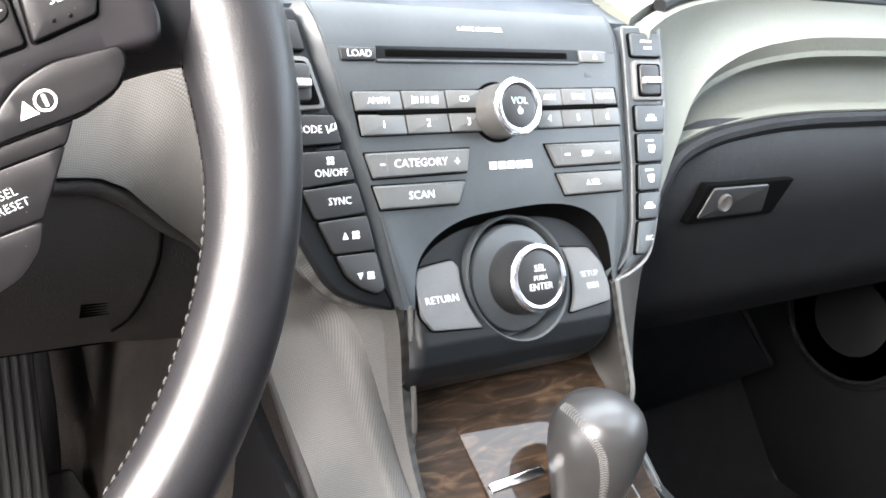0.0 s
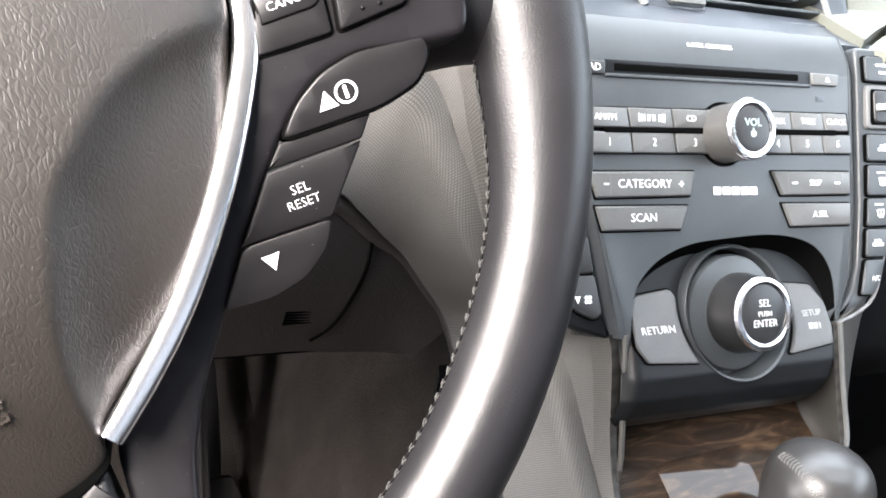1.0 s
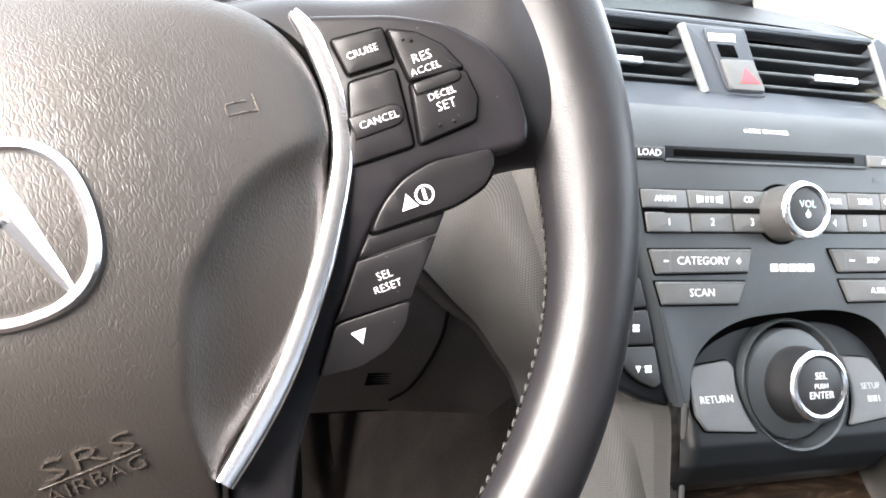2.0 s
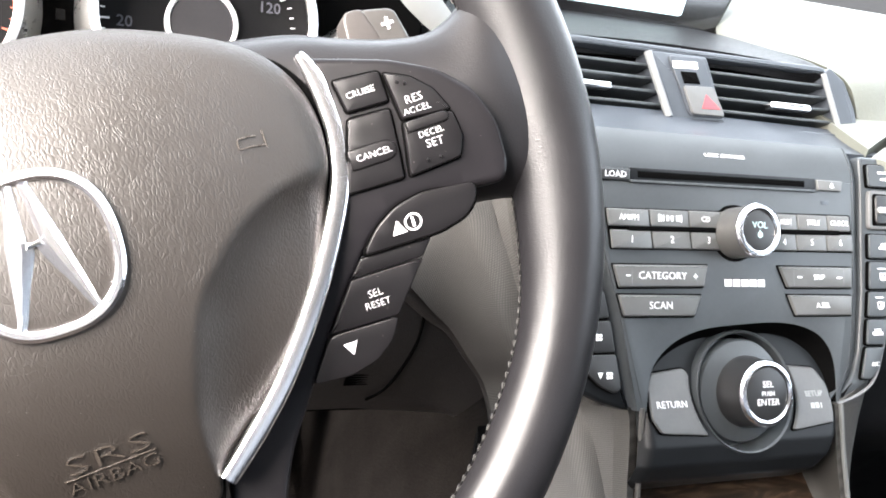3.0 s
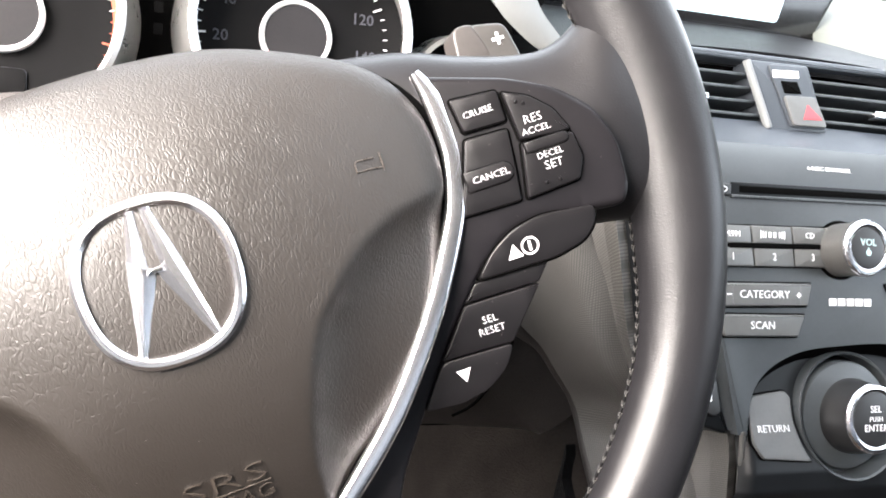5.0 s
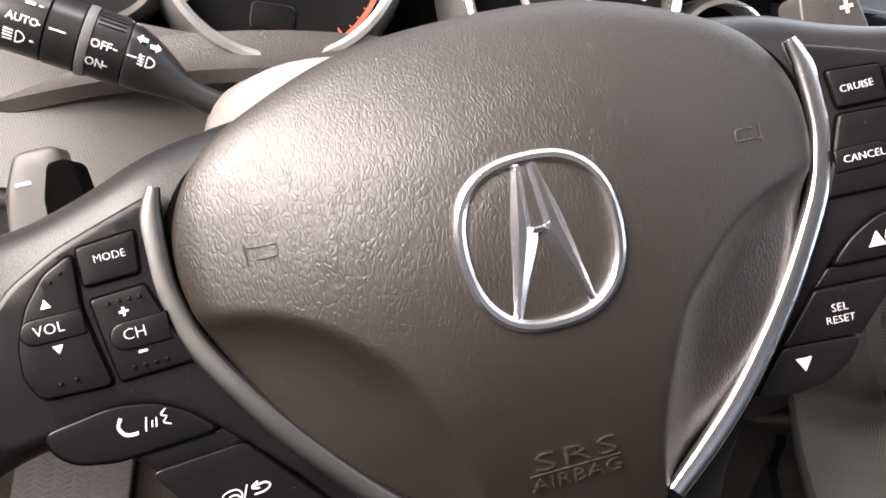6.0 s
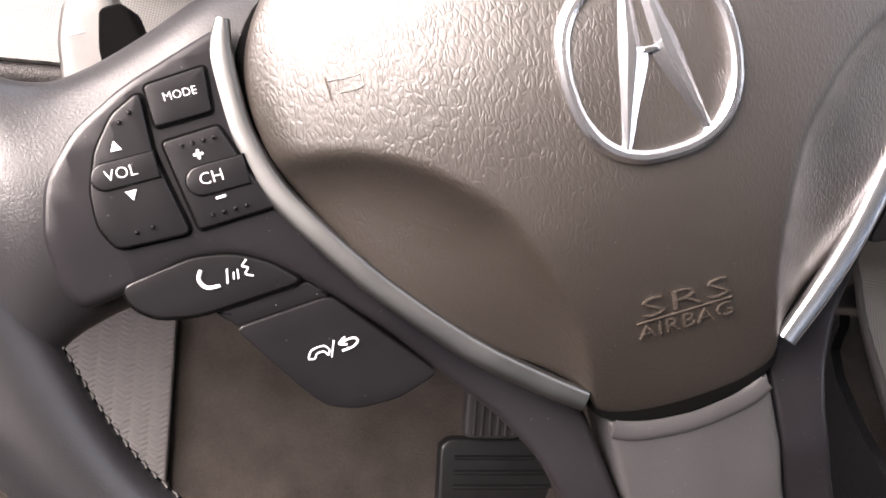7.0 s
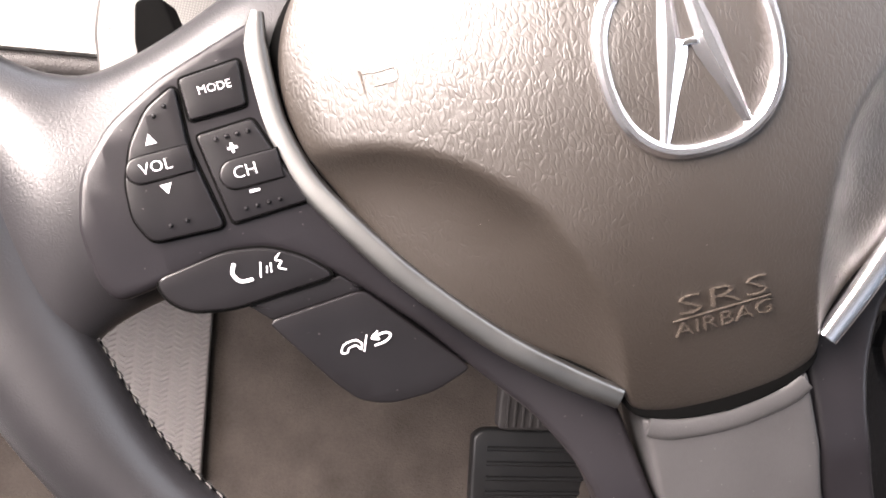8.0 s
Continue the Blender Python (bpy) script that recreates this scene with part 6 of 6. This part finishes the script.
# ---- passenger dashboard ----
dash = thing("passenger_dashboard", HERE, "pale vinyl passenger dashboard with a concave shelf", "dashboard")
TOP = [(0.4480, 0.132, 0.668), (0.4750, 0.146, 0.674), (0.5150, 0.162, 0.6800), (0.5700, 0.174, 0.6840), (0.6600, 0.180, 0.6845), (0.8200, 0.182, 0.6845), (1.09, 0.182, 0.6845)]
STEP = [(0.4640, 0.105, 0.560), (0.4900, 0.122, 0.594), (0.5150, 0.138, 0.6180), (0.5500, 0.147, 0.6360), (0.6100, 0.150, 0.6500), (0.7200, 0.150, 0.6560), (1.09, 0.150, 0.6580)]
LIP = [(0.4700, 0.112, 0.552), (0.4960, 0.126, 0.585), (0.5250, 0.134, 0.5960), (0.5650, 0.138, 0.6030), (0.6300, 0.140, 0.6085), (0.7400, 0.140, 0.6100), (1.09, 0.140, 0.6100)]
part("upper_face", ruled(TOP, STEP, 0.010, 60, 12, 0.008), CREAM, dash, "pale rounded upper face")


def shelf(u, v):
    def at(line):
        ln = smooth_line(line, 8)
        x = u * (len(ln) - 1)
        i = min(int(x), len(ln) - 2)
        return ln[i].lerp(ln[i + 1], x - i)
    a, b2 = at(STEP), at(LIP)
    p = a.lerp(b2, v)
    p.y += 0.030 * min(1, u * 4) * (4 * v * (1 - v)) ** 0.6
    return p


part("shelf", sheet(shelf, 48, 12, 0.004), CREAM, dash, "concave pale shelf")
part("top_pad", ruled([(x, y + 0.004, z + 0.004) for x, y, z in TOP], [(0.4480, 0.62, 0.735), (0.4750, 0.62, 0.735), (0.5150, 0.62, 0.735), (0.5700, 0.62, 0.735), (0.66, 0.62, 0.735), (0.82, 0.62, 0.735), (1.09, 0.62, 0.735)], 0.012, 50, 14, 0.010), CREAM, dash, "pale dashboard top")
# dark bar laid where the gap under the top pad is in shadow
part("top_gap_shade", sweep(smooth_line([(x, y - 0.001, z + 0.003) for x, y, z in [(0.4800, 0.1480, 0.6748)] + TOP[2:]], 8), 0.0046, 10), DARK_VINYL, dash, "dark bar that stands for the gap shadow along the dashboard top")
part("inner_wing", ruled([(0.4074, 0.250, 0.7140), (0.4200, 0.217, 0.7140), (0.4390, 0.2017, 0.7125), (0.4567, 0.190, 0.7080), (0.4660, 0.180, 0.6990), (0.4720, 0.172, 0.6790), (0.4730, 0.165, 0.6635)], [(0.470, 0.36, 0.7500), (0.485, 0.32, 0.7480), (0.510, 0.28, 0.7380), (0.535, 0.235, 0.7220), (0.545, 0.205, 0.7060), (0.535, 0.185, 0.6920), (0.525, 0.170, 0.6820)], 0.006, 48, 12, 0.006), CREAM, dash, "pale pebbled wing beside the centre vents")

glove = thing("glove_box", HERE, "dark grey glove box with a recessed latch handle", "glove box")


def glove_face(u, v):
    x = 0.478 + 0.60 * u
    z = 0.604 - 0.150 * v
    y = 0.146 - 0.022 * math.sin(math.pi / 2 * min(1.0, v * 2.6)) ** 0.8 + 0.004 * max(0, v - 0.4) + 0.10 * max(0, v - 0.80)
    if u < 0.12:
        z -= 0.055 * (1 - u / 0.12) ** 2 * (1 - v)
        y += 0.006 * (1 - u / 0.12)
    return (x, y, z)


part("door", sheet(glove_face, 50, 18, 0.008), DARK_VINYL, glove, "dark pebbled glove box door")
part("top_edge", sweep(smooth_line([(x + 0.002, y - 0.003, z - 0.003) for x, y, z in LIP], 8), 0.0062, 10), DARK_VINYL, glove, "black gap strip over the glove box")
HANDLE = frame_matrix((0.5850, 0.1152, 0.5540), (1, 0, 0.0), (0, 0.05, 0.99875), (0, -0.99875, 0.05))
h = part("handle_recess", prism(rounded([(-0.0680, -0.0080), (0.0180, -0.0068), (0.0350, 0.0180), (-0.0540, 0.0178)], 0.002), -0.006, 0.0018, 0.0006), GAP, glove, "dark handle recess")
h.matrix_local = HANDLE
h = part("handle", prism(rounded([(-0.0600, -0.0050), (0.0060, -0.0046), (0.0075, 0.0158), (-0.0490, 0.0160)], 0.003), -0.004, 0.0030, 0.0014), KNOB_RUBBER, glove, "black latch handle")
h.matrix_local = HANDLE
h = part("lock", lathe([(0.0062, 0.0), (0.0062, 0.0048), (0.0054, 0.0054), (0.0040, 0.0046), (0.001, 0.0044)], 28, None, (-0.0370, 0.0055, 0.0)), EDGE_GREY, glove, "small metal lock cylinder")
h.matrix_local = HANDLE
under = thing("lower_dashboard", HERE, "black lower dashboard panel over the passenger footwell", "dashboard")
part("underside", ruled([(0.45, 0.155, 0.470), (1.09, 0.155, 0.470)], [(0.45, 0.50, 0.440), (1.09, 0.50, 0.440)], 0.01, 20, 6, 0.004), DARKENED_PLASTIC, under, "black underside")
SIDE_TOP, SIDE_LOW = [(0.45, 0.160, 0.466), (0.62, 0.170, 0.464), (0.80, 0.290, 0.400)], [(0.45, 0.400, 0.105), (0.70, 0.370, 0.150), (0.99, 0.310, 0.235)]
part("kick_panel", ruled(SIDE_TOP, SIDE_LOW, 0.008, 30, 12, 0.004), DARK_VINYL, under, "black footwell side panel")
part("panel_edge", sweep([Vector(SIDE_TOP[2]).lerp(Vector(SIDE_LOW[2]), k / 10) + Vector((0, -0.004, 0.002 * math.sin(k / 10 * math.pi))) for k in range(11)], 0.004, 8), GLOSS_BLACK, under, "rounded shiny panel edge")

# ---- display on the dashboard top ----
display = thing("dash_display", pose(0.300, 0.262, 0.745, 84, 0, 0), "dark-framed dashboard display screen, lit pale", "display")
part("frame", prism(rounded([(-0.1300, -0.0330), (0.1120, -0.0330), (0.1360, 0.0260), (0.1280, 0.0560), (-0.1400, 0.0560)], 0.006), -0.020, 0.0, 0.003), GLOSS_BLACK, display, "black display frame")
part("screen", prism(rounded([(-0.1100, -0.0230), (0.0820, -0.0230), (0.0920, 0.0500), (-0.1150, 0.0500)], 0.003), -0.002, 0.0010, 0.0004), SCREEN, display, "glowing pale screen")
core = thing("dashboard", HERE, "dark dashboard body round the instruments and radio", "dashboard")
part("ledge", ruled([(0.218, 0.138, 0.6685), (0.33, 0.137, 0.669), (0.462, 0.138, 0.6675)], [(0.222, 0.172, 0.675), (0.33, 0.170, 0.676), (0.474, 0.172, 0.674)], 0.006, 30, 6, -0.001), SURROUND, core, "blue-grey shiny ledge above the radio")
part("brow", ruled([(0.195, 0.182, 0.7065), (0.300, 0.192, 0.7105), (0.390, 0.188, 0.7105), (0.435, 0.186, 0.7070), (0.458, 0.180, 0.6990)], [(0.195, 0.30, 0.716), (0.30, 0.30, 0.716), (0.405, 0.262, 0.7150), (0.437, 0.206, 0.7120), (0.462, 0.188, 0.7040)], 0.010, 30, 8, 0.002), DARK_VINYL, core, "dark vinyl brow over the vents")
part("far_top", ruled([(-0.42, 0.24, 0.735), (0.45, 0.30, 0.720)], [(-0.42, 0.74, 0.730), (0.45, 0.74, 0.730)], 0.012, 30, 8, 0.006), DARK_VINYL, core, "dark vinyl top behind the instruments")
part("inner_wall", ruled([(0.200, 0.205, 0.70), (0.46, 0.205, 0.70)], [(0.200, 0.20, 0.48), (0.46, 0.20, 0.48)], 0.01, 8, 6), GAP, core)
part("driver_end", ruled([(-0.42, 0.17, 0.68), (-0.20, 0.19, 0.68)], [(-0.42, 0.22, 0.75), (-0.20, 0.22, 0.75)], 0.01, 8, 4), CREAM, core, "pale dashboard end by the door")

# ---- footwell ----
# unseen sheet added over the carpet, black so that the passenger footwell reads dark
FOOTWELL_DARK = material("footwell_darkening_fabric", (0.012, 0.011, 0.011), 0.95, vary=0.3, vary_size=0.03, grain="noise", grain_size=0.0014, grain_depth=0.0010, specular=0.1)
mat = thing("footwell_darkener", HERE, "added black sheet that darkens the passenger footwell", "floor mat")
part("mat", sheet(lambda u, v: (0.475 + 0.609 * u, -0.30 + 0.72 * v, floor_height(0.475 + 0.609 * u, -0.30 + 0.72 * v) + 0.008), 40, 48, 0.006), FOOTWELL_DARK, mat)
rest = thing("foot_rest", frame_matrix((-0.170, 0.385, 0.157), (1, 0, 0), (0, 0.72, 0.694), (0, -0.694, 0.72)), "grey ribbed rubber foot rest on the toe board", "foot rest")
part("plate", prism(rounded([(-0.048, -0.03), (0.046, -0.03), (0.046, 0.150), (-0.048, 0.150)], 0.006), -0.045, 0.0, 0.002), PEDAL, rest, "grey rubber plate")
chevron = None
for col in range(6):
    for row in range(37):
        if chevron is None:
            chevron = part("rib", sweep([(-0.0064, 0.0016, 0.0), (0.0, -0.0016, 0.0004), (0.0064, 0.0016, 0.0)], 0.0014, 6), PEDAL, rest)
            rib = chevron
        else:
            rib = new("rib", chevron.data)
            rib.parent = rest
        rib.location = (-0.0392 + 0.0154 * col, -0.0250 + 0.0047 * row, 0.0002)
brake = thing("brake_pedal", frame_matrix((0.174, 0.360, 0.160), (1, 0, 0), (0, 0.50, 0.866), (0, -0.866, 0.50)), "wide black rubber brake pedal on a steel arm", "pedal")
part("pad", prism(rounded([(-0.067, -0.034), (0.067, -0.034), (0.067, 0.028), (0.058, 0.034), (-0.058, 0.034), (-0.067, 0.028)], 0.008), -0.012, 0.0, 0.003), KNOB_RUBBER, brake, "black rubber pad")
for k in range(4):
    part("rib", sweep([(-0.054, -0.022 + 0.013 * k, 0.0004), (0.0, -0.022 + 0.013 * k, 0.0010), (0.054, -0.022 + 0.013 * k, 0.0004)], 0.0022, 6), KNOB_RUBBER, brake)
part("arm_foot", prism(rounded([(-0.030, 0.026), (0.046, 0.026), (0.026, 0.076), (-0.010, 0.076)], 0.004), -0.024, -0.013, 0.002), BOLSTER, brake, "tapered foot of the pedal arm")
part("arm", sweep([(0.006, 0.060, -0.018), (0.010, 0.090, -0.030), (0.014, 0.13, -0.050), (0.016, 0.24, -0.080)], 0.010, 10, flat=0.5), BOLSTER, brake, "dark steel arm")
gas = thing("accelerator_pedal", frame_matrix((0.150, 0.388, 0.245), (1, 0, 0), (0, 0.42, 0.907), (0, -0.907, 0.42)), "grey ribbed rubber accelerator pedal", "pedal")
part("pad", prism(rounded([(-0.026, -0.052), (0.026, -0.052), (0.024, 0.105), (-0.024, 0.105)], 0.008), -0.012, 0.0, 0.003), DARK_PEDAL, gas, "long grey rubber pad")
for k in range(6):
    x = -0.018 + 0.0072 * k
    part("rib", sweep([(x, -0.048, 0.0004), (x, 0.025, 0.0010), (x, 0.098, 0.0004)], 0.0015, 6), DARK_PEDAL, gas, "straight raised rib")
speaker = thing("door_speaker", frame_matrix((1.086, 0.280, 0.300), (0, 1, 0), (0, 0, 1), (-1, 0, 0)), "black round speaker grille in the passenger door", "speaker")
part("surround", lathe([(0.094, -0.004), (0.092, 0.004), (0.086, 0.008), (0.080, 0.004)], 56), GLOSS_BLACK, speaker, "glossy black ring")
# pale metal ring added in place of the highlight on the black ring
part("highlight_ring", lathe([(0.0860, 0.004), (0.0856, 0.0092), (0.0838, 0.0098), (0.0830, 0.004)], 56), DARKENED_SATIN, speaker, "thin pale ring that stands for the highlight on the speaker ring")
part("grille", lathe([(0.080, 0.0), (0.070, 0.003), (0.03, 0.005), (0.001, 0.006)], 48), KNOB_RUBBER, speaker, "black grille disc")
